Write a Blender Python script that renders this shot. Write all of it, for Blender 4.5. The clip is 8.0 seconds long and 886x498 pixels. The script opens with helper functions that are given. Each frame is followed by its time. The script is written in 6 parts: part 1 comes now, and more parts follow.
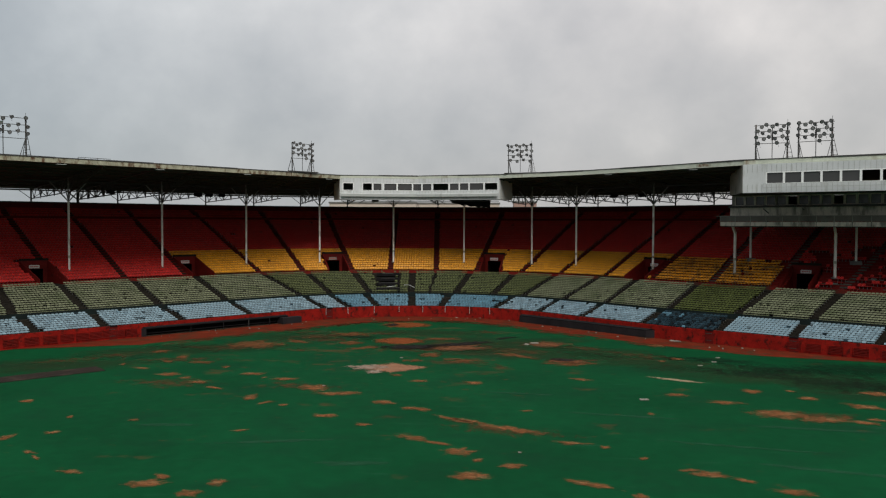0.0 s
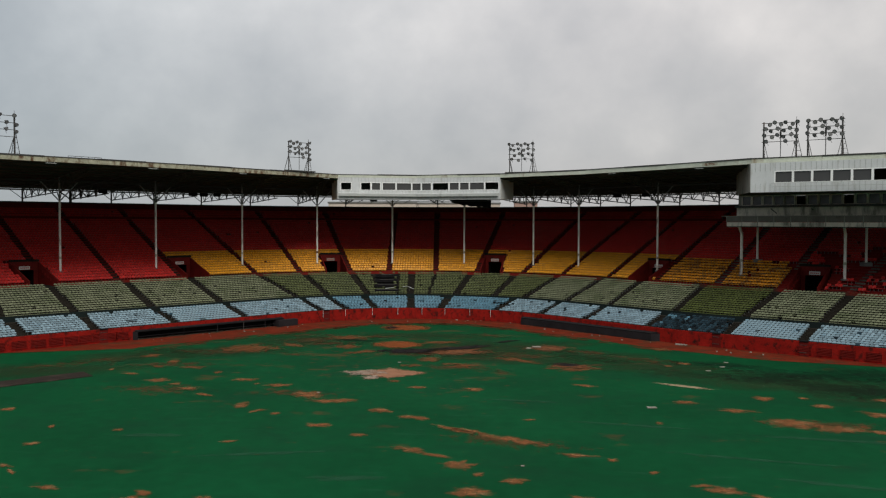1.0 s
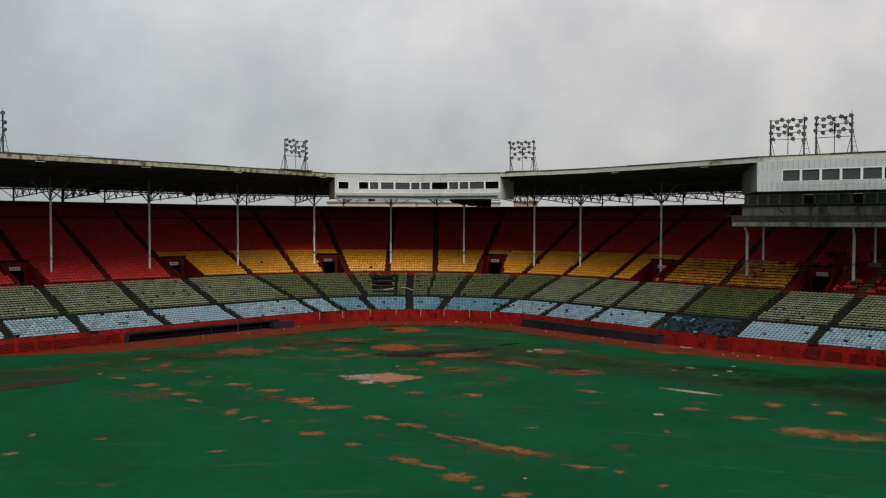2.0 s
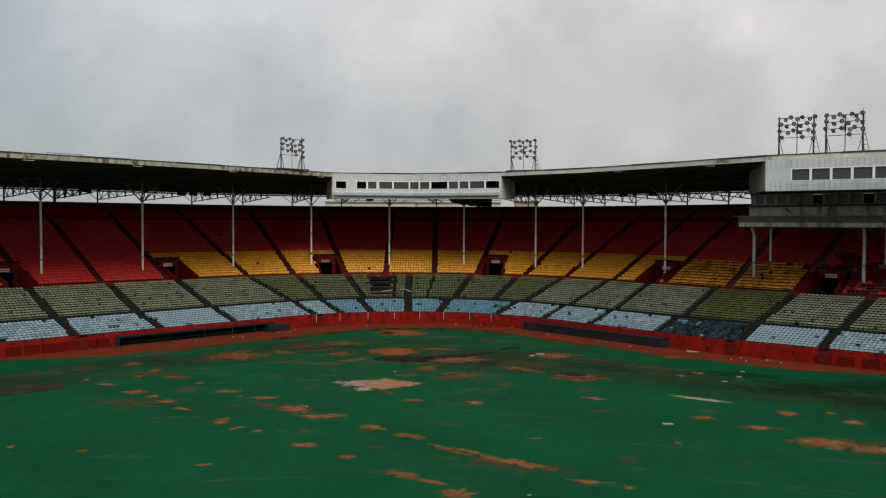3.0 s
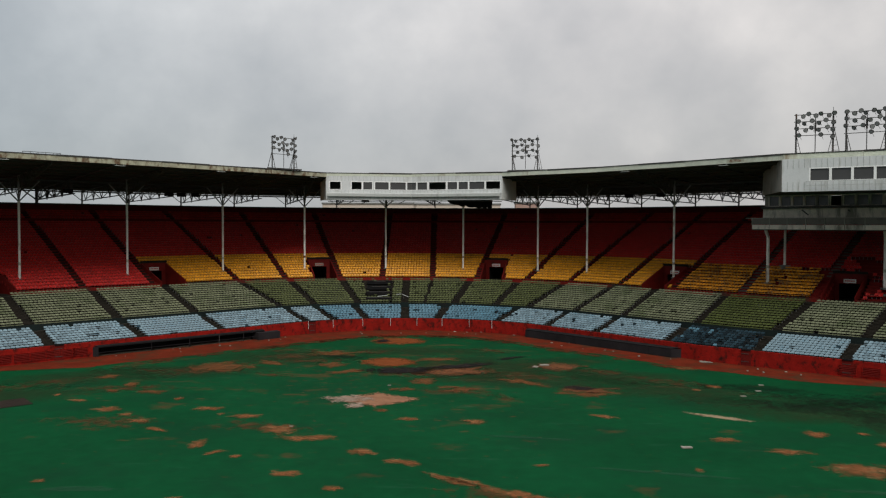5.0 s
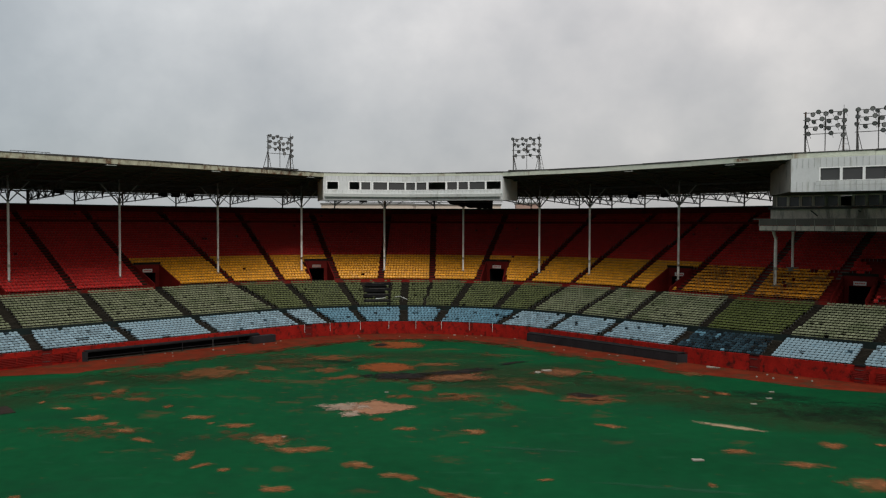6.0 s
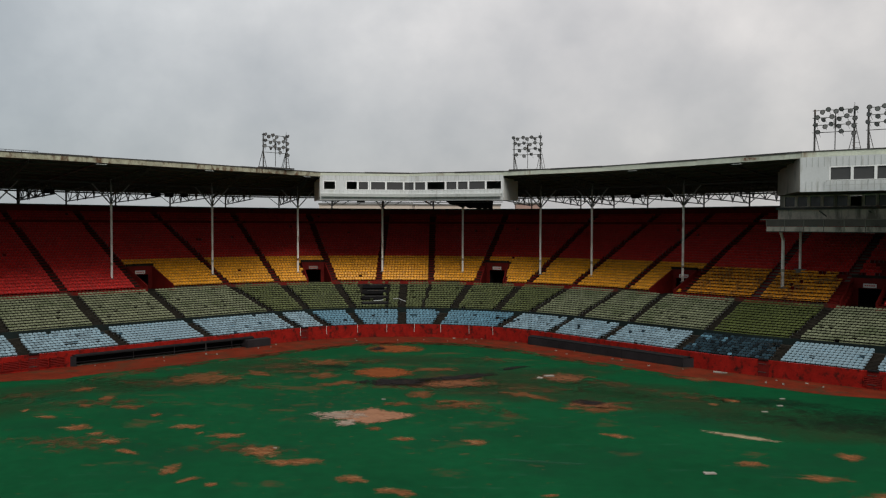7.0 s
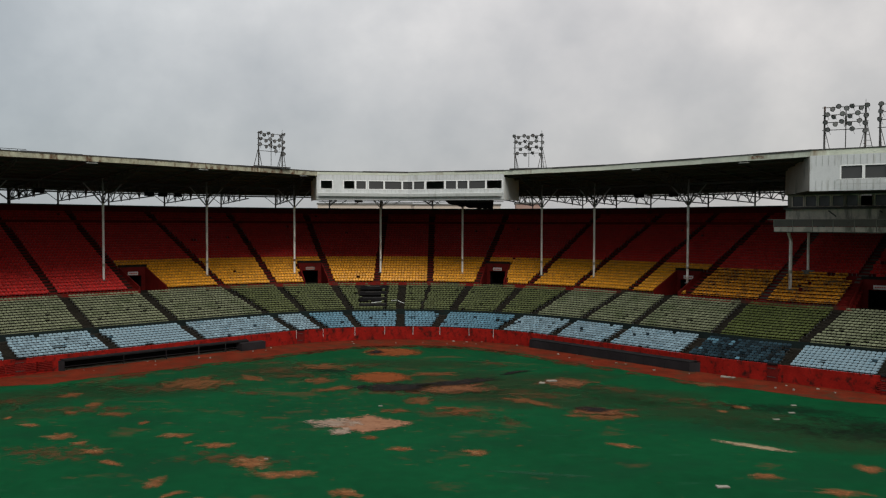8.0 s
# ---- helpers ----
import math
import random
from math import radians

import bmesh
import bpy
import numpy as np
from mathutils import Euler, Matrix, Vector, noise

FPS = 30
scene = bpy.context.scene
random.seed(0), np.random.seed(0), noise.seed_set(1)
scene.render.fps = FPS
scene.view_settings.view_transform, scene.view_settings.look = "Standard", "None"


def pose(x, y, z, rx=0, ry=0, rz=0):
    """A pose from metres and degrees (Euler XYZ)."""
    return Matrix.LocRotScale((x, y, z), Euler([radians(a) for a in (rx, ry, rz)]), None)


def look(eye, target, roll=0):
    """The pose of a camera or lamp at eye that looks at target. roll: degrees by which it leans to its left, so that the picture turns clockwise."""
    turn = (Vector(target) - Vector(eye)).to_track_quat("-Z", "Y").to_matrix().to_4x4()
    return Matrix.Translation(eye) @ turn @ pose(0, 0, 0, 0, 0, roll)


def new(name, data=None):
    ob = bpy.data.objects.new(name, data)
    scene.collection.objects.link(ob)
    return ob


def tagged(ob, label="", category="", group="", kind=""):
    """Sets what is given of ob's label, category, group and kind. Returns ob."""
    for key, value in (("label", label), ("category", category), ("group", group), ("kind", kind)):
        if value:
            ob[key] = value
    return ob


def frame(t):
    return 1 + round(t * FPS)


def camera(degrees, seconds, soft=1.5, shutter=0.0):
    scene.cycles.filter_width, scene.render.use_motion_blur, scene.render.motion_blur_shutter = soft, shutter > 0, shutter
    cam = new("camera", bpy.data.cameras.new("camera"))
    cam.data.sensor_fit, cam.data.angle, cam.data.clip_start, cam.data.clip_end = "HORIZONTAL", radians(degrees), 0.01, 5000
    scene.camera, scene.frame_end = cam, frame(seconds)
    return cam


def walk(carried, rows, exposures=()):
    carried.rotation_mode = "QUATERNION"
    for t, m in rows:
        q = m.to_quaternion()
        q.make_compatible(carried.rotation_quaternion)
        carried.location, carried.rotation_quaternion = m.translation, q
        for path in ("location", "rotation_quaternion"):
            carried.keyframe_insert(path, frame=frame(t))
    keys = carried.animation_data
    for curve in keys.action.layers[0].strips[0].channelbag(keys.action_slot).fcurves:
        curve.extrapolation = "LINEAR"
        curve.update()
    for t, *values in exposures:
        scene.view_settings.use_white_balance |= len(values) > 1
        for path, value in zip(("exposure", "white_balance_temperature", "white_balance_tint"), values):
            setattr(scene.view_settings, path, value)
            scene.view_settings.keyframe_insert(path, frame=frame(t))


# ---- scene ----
cam = camera(58.9, 8.0, soft=1.2)
PATH = [
    (0, (10.101, -121.682, 15.769), (10.018, -119.685, 15.704), 0.2),
    (0.5, (10.133, -120.318, 15.781), (10.049, -118.321, 15.717), 0.2),
    (1, (10.096, -118.823, 15.813), (10.012, -116.826, 15.748), 0.2),
    (1.5, (10.131, -117.529, 15.782), (10.047, -115.532, 15.717), 0.2),
    (3, (10.009, -113.408, 15.857), (9.926, -111.411, 15.792), 0.2),
    (3.5, (10.008, -111.962, 15.873), (9.924, -109.965, 15.808), 0.2),
    (4, (9.996, -110.669, 15.909), (9.913, -108.672, 15.845), 0.2),
    (4.5, (9.983, -109.262, 15.979), (9.901, -107.265, 15.916), 0.2),
    (6, (9.937, -105.19, 16.111), (9.855, -103.193, 16.05), 0.2),
    (6.5, (9.872, -103.921, 16.168), (9.792, -101.923, 16.107), 0.2),
    (7, (9.839, -102.55, 16.201), (9.759, -100.552, 16.14), 0.2),
    (7.5, (9.769, -101.29, 16.225), (9.69, -99.292, 16.164), 0.2),
    (8, (9.779, -99.986, 16.226), (9.7, -97.989, 16.165), 0.2),
]
walk(cam, [(t, look(eye, target, roll)) for t, eye, target, roll in PATH])

# ---- world and light ----
SUN_ELEVATION, SUN_AZIMUTH = 47.0, 165.0   # degrees; azimuth from +y (the home-plate end) clockwise
world = bpy.data.worlds.new("overcast_sky")
scene.world = world
world.use_nodes = True


def build_sky():
    nt = world.node_tree
    nt.nodes.clear()
    out = nt.nodes.new("ShaderNodeOutputWorld")
    bg = nt.nodes.new("ShaderNodeBackground")
    sky = nt.nodes.new("ShaderNodeTexSky")
    sky.sky_type, sky.sun_disc = "NISHITA", False
    sky.sun_elevation, sky.sun_rotation = radians(SUN_ELEVATION), radians(SUN_AZIMUTH)
    tc = nt.nodes.new("ShaderNodeTexCoord")
    sep = nt.nodes.new("ShaderNodeSeparateXYZ")
    nt.links.new(tc.outputs["Generated"], sep.inputs[0])
    # cloud deck: coordinates stretched towards the horizon
    mp = nt.nodes.new("ShaderNodeMapping")
    mp.inputs["Scale"].default_value = (1.0, 1.0, 1.15)
    nt.links.new(tc.outputs["Generated"], mp.inputs[0])
    n1 = nt.nodes.new("ShaderNodeTexNoise")
    n1.inputs["Scale"].default_value, n1.inputs["Detail"].default_value = 2.3, 5.0
    n1.inputs["Roughness"].default_value, n1.inputs["Distortion"].default_value = 0.5, 0.25
    n2 = nt.nodes.new("ShaderNodeTexNoise")
    n2.inputs["Scale"].default_value, n2.inputs["Detail"].default_value, n2.inputs["Roughness"].default_value = 7.5, 5.0, 0.55
    for n in (n1, n2):
        nt.links.new(mp.outputs[0], n.inputs["Vector"])
    mixn = nt.nodes.new("ShaderNodeMix")
    mixn.inputs[0].default_value = 0.42
    nt.links.new(n1.outputs["Fac"], mixn.inputs[2])
    nt.links.new(n2.outputs["Fac"], mixn.inputs[3])
    cloud = nt.nodes.new("ShaderNodeValToRGB")
    cr = cloud.color_ramp
    cr.elements[0].position, cr.elements[0].color = 0.34, (0.475, 0.49, 0.51, 1)
    cr.elements[1].position, cr.elements[1].color = 0.64, (0.74, 0.735, 0.735, 1)
    mid = cr.elements.new(0.5)
    mid.color = (0.60, 0.605, 0.615, 1)
    nt.links.new(mixn.outputs[0], cloud.inputs[0])
    # darker, bluer air low on the third-base side; paler and warmer towards first base
    side = nt.nodes.new("ShaderNodeMapRange")
    side.inputs[1].default_value, side.inputs[2].default_value = -0.6, 0.6
    nt.links.new(sep.outputs[0], side.inputs[0])
    tint = nt.nodes.new("ShaderNodeValToRGB")
    tr = tint.color_ramp
    tr.elements[0].position, tr.elements[0].color = 0.0, (0.62, 0.68, 0.715, 1)
    tr.elements[1].position, tr.elements[1].color = 1.0, (0.88, 0.85, 0.82, 1)
    for pos, c in ((0.35, (0.945, 0.94, 0.93, 1)), (0.6, (1.0, 0.962, 0.937, 1))):
        tr.elements.new(pos).color = c
    nt.links.new(side.outputs[0], tint.inputs[0])
    mul = nt.nodes.new("ShaderNodeMix")
    mul.data_type, mul.blend_type = "RGBA", "MULTIPLY"
    mul.inputs[0].default_value = 1.0
    nt.links.new(cloud.outputs[0], mul.inputs[6])
    nt.links.new(tint.outputs[0], mul.inputs[7])
    rise = nt.nodes.new("ShaderNodeValToRGB")      # an overcast dome is dimmer at the horizon
    rr = rise.color_ramp
    rr.elements[0].position, rr.elements[0].color = 0.0, (0.70, 0.71, 0.72, 1)
    rr.elements[1].position, rr.elements[1].color = 1.0, (2.25, 2.25, 2.25, 1)
    for pos, c in ((0.10, (0.84, 0.85, 0.85, 1)), (0.24, (1.0, 1.0, 1.0, 1)), (0.34, (1.12, 1.12, 1.12, 1))):
        rr.elements.new(pos).color = c
    nt.links.new(sep.outputs[2], rise.inputs[0])
    mul2 = nt.nodes.new("ShaderNodeMix")
    mul2.data_type, mul2.blend_type = "RGBA", "MULTIPLY"
    mul2.inputs[0].default_value = 1.0
    nt.links.new(mul.outputs[2], mul2.inputs[6])
    nt.links.new(rise.outputs[0], mul2.inputs[7])
    # the unseen sky behind the camera is dimmed to darken the rear seat rows
    rear_dim = nt.nodes.new("ShaderNodeMapRange")
    rear_dim.interpolation_type = "SMOOTHSTEP"
    rear_dim.inputs[1].default_value, rear_dim.inputs[2].default_value = -1.0, 0.15
    rear_dim.inputs[3].default_value, rear_dim.inputs[4].default_value = 0.38, 1.0
    nt.links.new(sep.outputs[1], rear_dim.inputs[0])
    mul3 = nt.nodes.new("ShaderNodeVectorMath")
    mul3.operation = "SCALE"
    nt.links.new(mul2.outputs[2], mul3.inputs[0])
    nt.links.new(rear_dim.outputs[0], mul3.inputs[3])
    dim = nt.nodes.new("ShaderNodeVectorMath")
    dim.operation = "SCALE"
    dim.inputs[3].default_value = 0.08
    nt.links.new(sky.outputs[0], dim.inputs[0])
    fin = nt.nodes.new("ShaderNodeMix")
    fin.data_type = "RGBA"
    fin.inputs[0].default_value = 0.93
    nt.links.new(dim.outputs[0], fin.inputs[6])
    nt.links.new(mul3.outputs[0], fin.inputs[7])
    nt.links.new(fin.outputs[2], bg.inputs[0])
    bg.inputs[1].default_value = SKY_STRENGTH
    nt.links.new(bg.outputs[0], out.inputs[0])


SKY_STRENGTH = 1.16
build_sky()
sun = new("sun", bpy.data.lights.new("sun", "SUN"))
sun.data.energy, sun.data.angle, sun.data.color = 2.38, radians(32), (1.0, 0.97, 0.93)
sun.rotation_euler = Euler((radians(90 - SUN_ELEVATION), 0, radians(180 - SUN_AZIMUTH)))
scene.view_settings.exposure = 0.0


# ---- materials ----
def material(name, colour, rough=0.7, metal=0.0, vary=0.22, coarse=0.5, fine=9.0, stain=None, stain_at=0.58, stain_width=0.12,
             stain_scale=0.8, stain_stretch=(1, 1, 1), island=0.0, bump=0.15, spec=0.35):
    """A worn painted or mineral surface: two scales of tone, stains with their own shape, fine relief."""
    m = bpy.data.materials.new(name)
    m.use_nodes = True
    nt = m.node_tree
    nt.nodes.clear()
    L, N = nt.links.new, nt.nodes.new
    out, bsdf = N("ShaderNodeOutputMaterial"), N("ShaderNodeBsdfPrincipled")
    L(bsdf.outputs[0], out.inputs[0])
    geo = N("ShaderNodeNewGeometry")
    a, b = N("ShaderNodeTexNoise"), N("ShaderNodeTexNoise")
    a.inputs["Scale"].default_value, a.inputs["Detail"].default_value = coarse, 4.0
    b.inputs["Scale"].default_value, b.inputs["Detail"].default_value = fine, 3.0
    L(geo.outputs["Position"], a.inputs["Vector"])
    L(geo.outputs["Position"], b.inputs["Vector"])
    mix = N("ShaderNodeMix")
    mix.inputs[0].default_value = 0.4
    L(a.outputs["Fac"], mix.inputs[2])
    L(b.outputs["Fac"], mix.inputs[3])
    tone = N("ShaderNodeMapRange")
    tone.inputs[1].default_value, tone.inputs[2].default_value = 0.3, 0.7
    tone.inputs[3].default_value, tone.inputs[4].default_value = 1 - vary, 1 + vary
    L(mix.outputs[0], tone.inputs[0])
    last = tone.outputs[0]
    if island:
        r = N("ShaderNodeMapRange")
        r.inputs[3].default_value, r.inputs[4].default_value = 1 - island, 1 + island
        L(geo.outputs["Random Per Island"], r.inputs[0])
        p = N("ShaderNodeMath")
        p.operation = "MULTIPLY"
        L(last, p.inputs[0])
        L(r.outputs[0], p.inputs[1])
        last = p.outputs[0]
    col = N("ShaderNodeVectorMath")
    col.operation = "SCALE"
    col.inputs[0].default_value = colour
    L(last, col.inputs[3])
    colour_out = col.outputs[0]
    if stain:
        mp, s = N("ShaderNodeMapping"), N("ShaderNodeTexNoise")
        mp.inputs["Scale"].default_value = stain_stretch
        s.inputs["Scale"].default_value, s.inputs["Detail"].default_value, s.inputs["Roughness"].default_value = stain_scale, 7.0, 0.62
        L(geo.outputs["Position"], mp.inputs[0])
        L(mp.outputs[0], s.inputs["Vector"])
        cut = N("ShaderNodeMapRange")
        cut.inputs[1].default_value, cut.inputs[2].default_value = stain_at, stain_at + stain_width
        L(s.outputs["Fac"], cut.inputs[0])
        sm = N("ShaderNodeMix")
        sm.data_type = "RGBA"
        sm.inputs[7].default_value = (*stain, 1)
        L(cut.outputs[0], sm.inputs[0])
        L(colour_out, sm.inputs[6])
        colour_out = sm.outputs[2]
    L(colour_out, bsdf.inputs["Base Color"])
    bsdf.inputs["Roughness"].default_value, bsdf.inputs["Metallic"].default_value = rough, metal
    bsdf.inputs["Specular IOR Level"].default_value = spec
    if bump:
        bp = N("ShaderNodeBump")
        bp.inputs["Strength"].default_value, bp.inputs["Distance"].default_value = bump, 0.02
        L(b.outputs["Fac"], bp.inputs["Height"])
        L(bp.outputs[0], bsdf.inputs["Normal"])
    return m


def glass(name, colour, rough=0.08):
    m = bpy.data.materials.new(name)
    m.use_nodes = True
    b = m.node_tree.nodes["Principled BSDF"]
    b.inputs["Base Color"].default_value = (*colour, 1)
    b.inputs["Roughness"].default_value = rough
    b.inputs["IOR"].default_value = 1.5
    n = m.node_tree.nodes.new("ShaderNodeTexNoise")
    n.inputs["Scale"].default_value = 1.7
    r = m.node_tree.nodes.new("ShaderNodeMapRange")
    r.inputs[3].default_value, r.inputs[4].default_value = rough, rough + 0.3
    m.node_tree.links.new(n.outputs["Fac"], r.inputs[0])
    m.node_tree.links.new(r.outputs[0], b.inputs["Roughness"])
    return m


M_SOIL = material("bare_earth_beyond", (0.09, 0.085, 0.06), 0.95, vary=0.4, coarse=0.05, fine=1.5, stain=(0.05, 0.075, 0.03), stain_scale=0.06)
M_TRACK = material("red_clay_track", (0.102, 0.0145, 0.0055), 0.95, vary=0.4, coarse=0.5, fine=5, stain=(0.058, 0.022, 0.010), stain_scale=0.35, stain_at=0.50, spec=0.05)
M_WALLRED = material("red_painted_wall", (0.212, 0.0095, 0.0062), 0.8, vary=0.38, coarse=0.8, fine=6, stain=(0.030, 0.008, 0.006), stain_scale=1.5, stain_at=0.51, stain_width=0.17, stain_stretch=(1, 1, 0.8), spec=0.06)
M_REDPAINT = material("dull_red_paint", (0.108, 0.0068, 0.0048), 0.65, vary=0.3, coarse=0.7, fine=6, stain=(0.0384, 0.0096, 0.0072), stain_scale=0.8, spec=0.12)
# Step tones tuned far darker than bare concrete, deepening the gaps between seats.
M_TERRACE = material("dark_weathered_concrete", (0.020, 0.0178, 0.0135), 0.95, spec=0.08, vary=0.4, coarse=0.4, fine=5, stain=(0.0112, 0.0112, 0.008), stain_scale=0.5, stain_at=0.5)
M_AISLE = material("near_black_concrete", (0.018, 0.0155, 0.012), 0.95, spec=0.05, vary=0.4, coarse=0.8, fine=6, stain=(0.013, 0.0115, 0.0095), stain_scale=0.9, stain_at=0.5)
M_PARAPET = material("flaking_red_parapet", (0.15, 0.012, 0.008), 0.8, vary=0.35, coarse=0.6, fine=6, stain=(0.040, 0.032, 0.022), stain_scale=0.22, stain_at=0.47, stain_width=0.12, spec=0.1)
M_BARE = material("bare_grey_steps", (0.085, 0.078, 0.066), 0.95, spec=0.08, vary=0.4, coarse=0.6, fine=6, stain=(0.03, 0.027, 0.022), stain_scale=0.8, stain_at=0.5)
M_TERRACE_RED = material("red_painted_terrace", (0.125, 0.009, 0.007), 0.85, vary=0.35, coarse=0.4, fine=5, stain=(0.03, 0.012, 0.009), stain_scale=0.5, spec=0.1)
M_CONCRETE = material("grey_concrete", (0.15, 0.15, 0.14), 0.85, vary=0.25, coarse=0.5, fine=6, stain=(0.12, 0.115, 0.10), stain_scale=0.6, stain_stretch=(1, 1, 0.4))
M_RED = material("red_seat_plastic", (0.445, 0.0185, 0.0145), 0.45, vary=0.2, coarse=0.25, island=0.2, bump=0, spec=0.25, stain=(0.27, 0.018, 0.014), stain_scale=0.25, stain_at=0.54, stain_width=0.3)
M_YELLOW = material("yellow_seat_plastic", (0.64, 0.272, 0.0115), 0.36, vary=0.16, island=0.17, bump=0, stain=(0.32, 0.142, 0.021), stain_scale=1.4, stain_at=0.58, spec=0.35)
M_OCHRE = material("ochre_bench_slat", (0.62, 0.24, 0.013), 0.5, vary=0.22, island=0.24, bump=0, stain=(0.22, 0.09, 0.018), stain_scale=0.7, stain_at=0.5, spec=0.25)
M_GREEN = material("sun_bleached_green_seat", (0.136, 0.148, 0.086), 0.6, vary=0.16, island=0.2, bump=0, stain=(0.0898, 0.106, 0.0528), stain_scale=0.35, stain_at=0.5, spec=0.2)
M_OLIVE = material("olive_green_seat", (0.074, 0.087, 0.032), 0.6, vary=0.18, island=0.22, bump=0, stain=(0.0475, 0.0634, 0.0264), stain_scale=0.4, spec=0.15)
M_DARKGREEN = material("dark_green_seat", (0.060, 0.074, 0.020), 0.6, vary=0.2, island=0.2, bump=0, spec=0.12)
M_BLUE = material("faded_light_blue_seat", (0.160, 0.232, 0.266), 0.5, vary=0.16, island=0.26, bump=0, stain=(0.12, 0.21, 0.26), stain_scale=0.9, stain_at=0.57, spec=0.2)
M_BLUEMID = material("turquoise_blue_seat", (0.068, 0.152, 0.200), 0.5, vary=0.15, island=0.2, bump=0, spec=0.2)
M_NAVY = material("dark_blue_seat", (0.010, 0.023, 0.031), 0.6, vary=0.4, island=0.85, bump=0, spec=0.1)
M_SEATLEG = material("grey_seat_leg", (0.10, 0.10, 0.095), 0.6, vary=0.2, bump=0)
M_COLUMN = material("dirty_white_steel", (0.80, 0.77, 0.71), 0.5, vary=0.2, coarse=0.8, fine=6, stain=(0.26, 0.165, 0.10), stain_scale=0.9, stain_at=0.55, stain_stretch=(1, 1, 0.25))
M_STEEL = material("dark_roof_steel", (0.042, 0.041, 0.038), 0.6, vary=0.3, stain=(0.09, 0.05, 0.03), stain_scale=0.9)
M_GREYSTEEL = material("pale_grey_steel", (0.18, 0.18, 0.174), 0.5, vary=0.25, stain=(0.16, 0.10, 0.07), stain_scale=0.9)
M_UNDER = material("dark_roof_underside", (0.055, 0.058, 0.046), 0.9, vary=0.35, coarse=0.25, fine=3, stain=(0.04, 0.035, 0.025), stain_scale=0.3, spec=0.1)
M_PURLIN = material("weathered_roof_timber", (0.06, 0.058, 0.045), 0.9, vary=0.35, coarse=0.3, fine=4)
M_ROOFTOP = material("felt_roof_covering", (0.10, 0.10, 0.10), 0.9, vary=0.3, coarse=0.2, fine=3)
M_FASCIA_L = material("rusting_cream_fascia", (0.335, 0.328, 0.235), 0.6, vary=0.36, coarse=1.1, fine=6, stain=(0.095, 0.046, 0.020), stain_scale=1.3, stain_at=0.49, stain_width=0.16, stain_stretch=(1, 1, 0.5))
M_RUST = material("rusted_fascia_plate", (0.40, 0.40, 0.31), 0.7, vary=0.3, coarse=0.9, fine=5, stain=(0.14, 0.05, 0.02), stain_scale=1.1, stain_at=0.50, stain_width=0.10)
M_FASCIA_R = material("pale_green_fascia", (0.53, 0.56, 0.46), 0.6, vary=0.18, coarse=0.6, fine=4, stain=(0.18, 0.108, 0.054), stain_scale=0.25, stain_at=0.58, stain_width=0.15, stain_stretch=(1, 1, 0.35))
M_WHITE = material("white_painted_cladding", (0.56, 0.58, 0.575), 0.55, vary=0.08, coarse=0.6, fine=5, stain=(0.33, 0.33, 0.29), stain_scale=1.2, stain_at=0.55, stain_width=0.25, stain_stretch=(1, 1, 0.25))
M_FRAME = material("white_window_frame", (0.80, 0.81, 0.79), 0.5, vary=0.06, bump=0)
M_SIDEGREY = material("grey_cladding", (0.40, 0.42, 0.40), 0.6, vary=0.15, coarse=0.6, fine=5, stain=(0.25, 0.26, 0.24), stain_scale=0.6, stain_stretch=(1, 1, 0.3))
M_PALEGREY = material("pale_grey_cladding", (0.58, 0.60, 0.57), 0.6, vary=0.1, coarse=0.6, fine=5, stain=(0.4, 0.4, 0.37), stain_scale=0.6, stain_stretch=(1, 1, 0.3))
M_BAND = material("warm_grey_concrete_band", (0.64, 0.575, 0.49), 0.8, vary=0.18, coarse=0.6, fine=5, stain=(0.22, 0.205, 0.17), stain_scale=0.7, stain_at=0.5, stain_stretch=(1, 1, 0.3))
M_MESHGREY = material("grey_wire_mesh", (0.14, 0.128, 0.11), 0.7, vary=0.25, coarse=0.5, fine=9, stain=(0.05, 0.045, 0.04), stain_scale=0.6)
M_TEAL = material("near_black_kerb", (0.010, 0.016, 0.015), 0.8, vary=0.35, stain=(0.014, 0.014, 0.012), stain_scale=0.9, spec=0.08)
M_DIMGREY = material("dim_grey_cladding", (0.25, 0.235, 0.20), 0.7, vary=0.2, coarse=0.6, fine=5, stain=(0.10, 0.10, 0.09), stain_scale=0.6, stain_stretch=(1, 1, 0.3))
M_GLASS = glass("dusty_window_glass", (0.06, 0.06, 0.06), 0.06)
M_BLACK = material("black_sheet_and_dark_fill", (0.011, 0.0105, 0.011), 0.9, spec=0.08, vary=0.4, coarse=0.8, fine=5, stain=(0.016, 0.015, 0.013), stain_scale=0.9)
M_DUGOUT = material("black_dugout_boards_and_recess", (0.018, 0.016, 0.017), 0.9, spec=0.08, vary=0.4, stain=(0.018, 0.016, 0.016), stain_scale=0.7, stain_stretch=(1, 1, 0.4))
M_LITTER = material("dirty_pale_sheet", (0.20, 0.185, 0.152), 0.8, vary=0.3)
M_RUBBER = material("dark_brown_rubber", (0.018, 0.0125, 0.009), 0.8, vary=0.4, coarse=0.5, fine=3, stain=(0.038, 0.026, 0.019), stain_scale=0.5, stain_at=0.55, spec=0.1)
M_SIGN = material("white_sign_board", (0.54, 0.535, 0.50), 0.5, vary=0.1)
M_SIGNINK = material("faded_red_lettering", (0.40, 0.08, 0.06), 0.6, vary=0.1)
M_LAMPSHELL = material("weathered_floodlight_shell", (0.065, 0.0625, 0.06), 0.5, vary=0.25, bump=0)
M_LENS = glass("floodlight_lens", (0.26, 0.26, 0.26), 0.2)
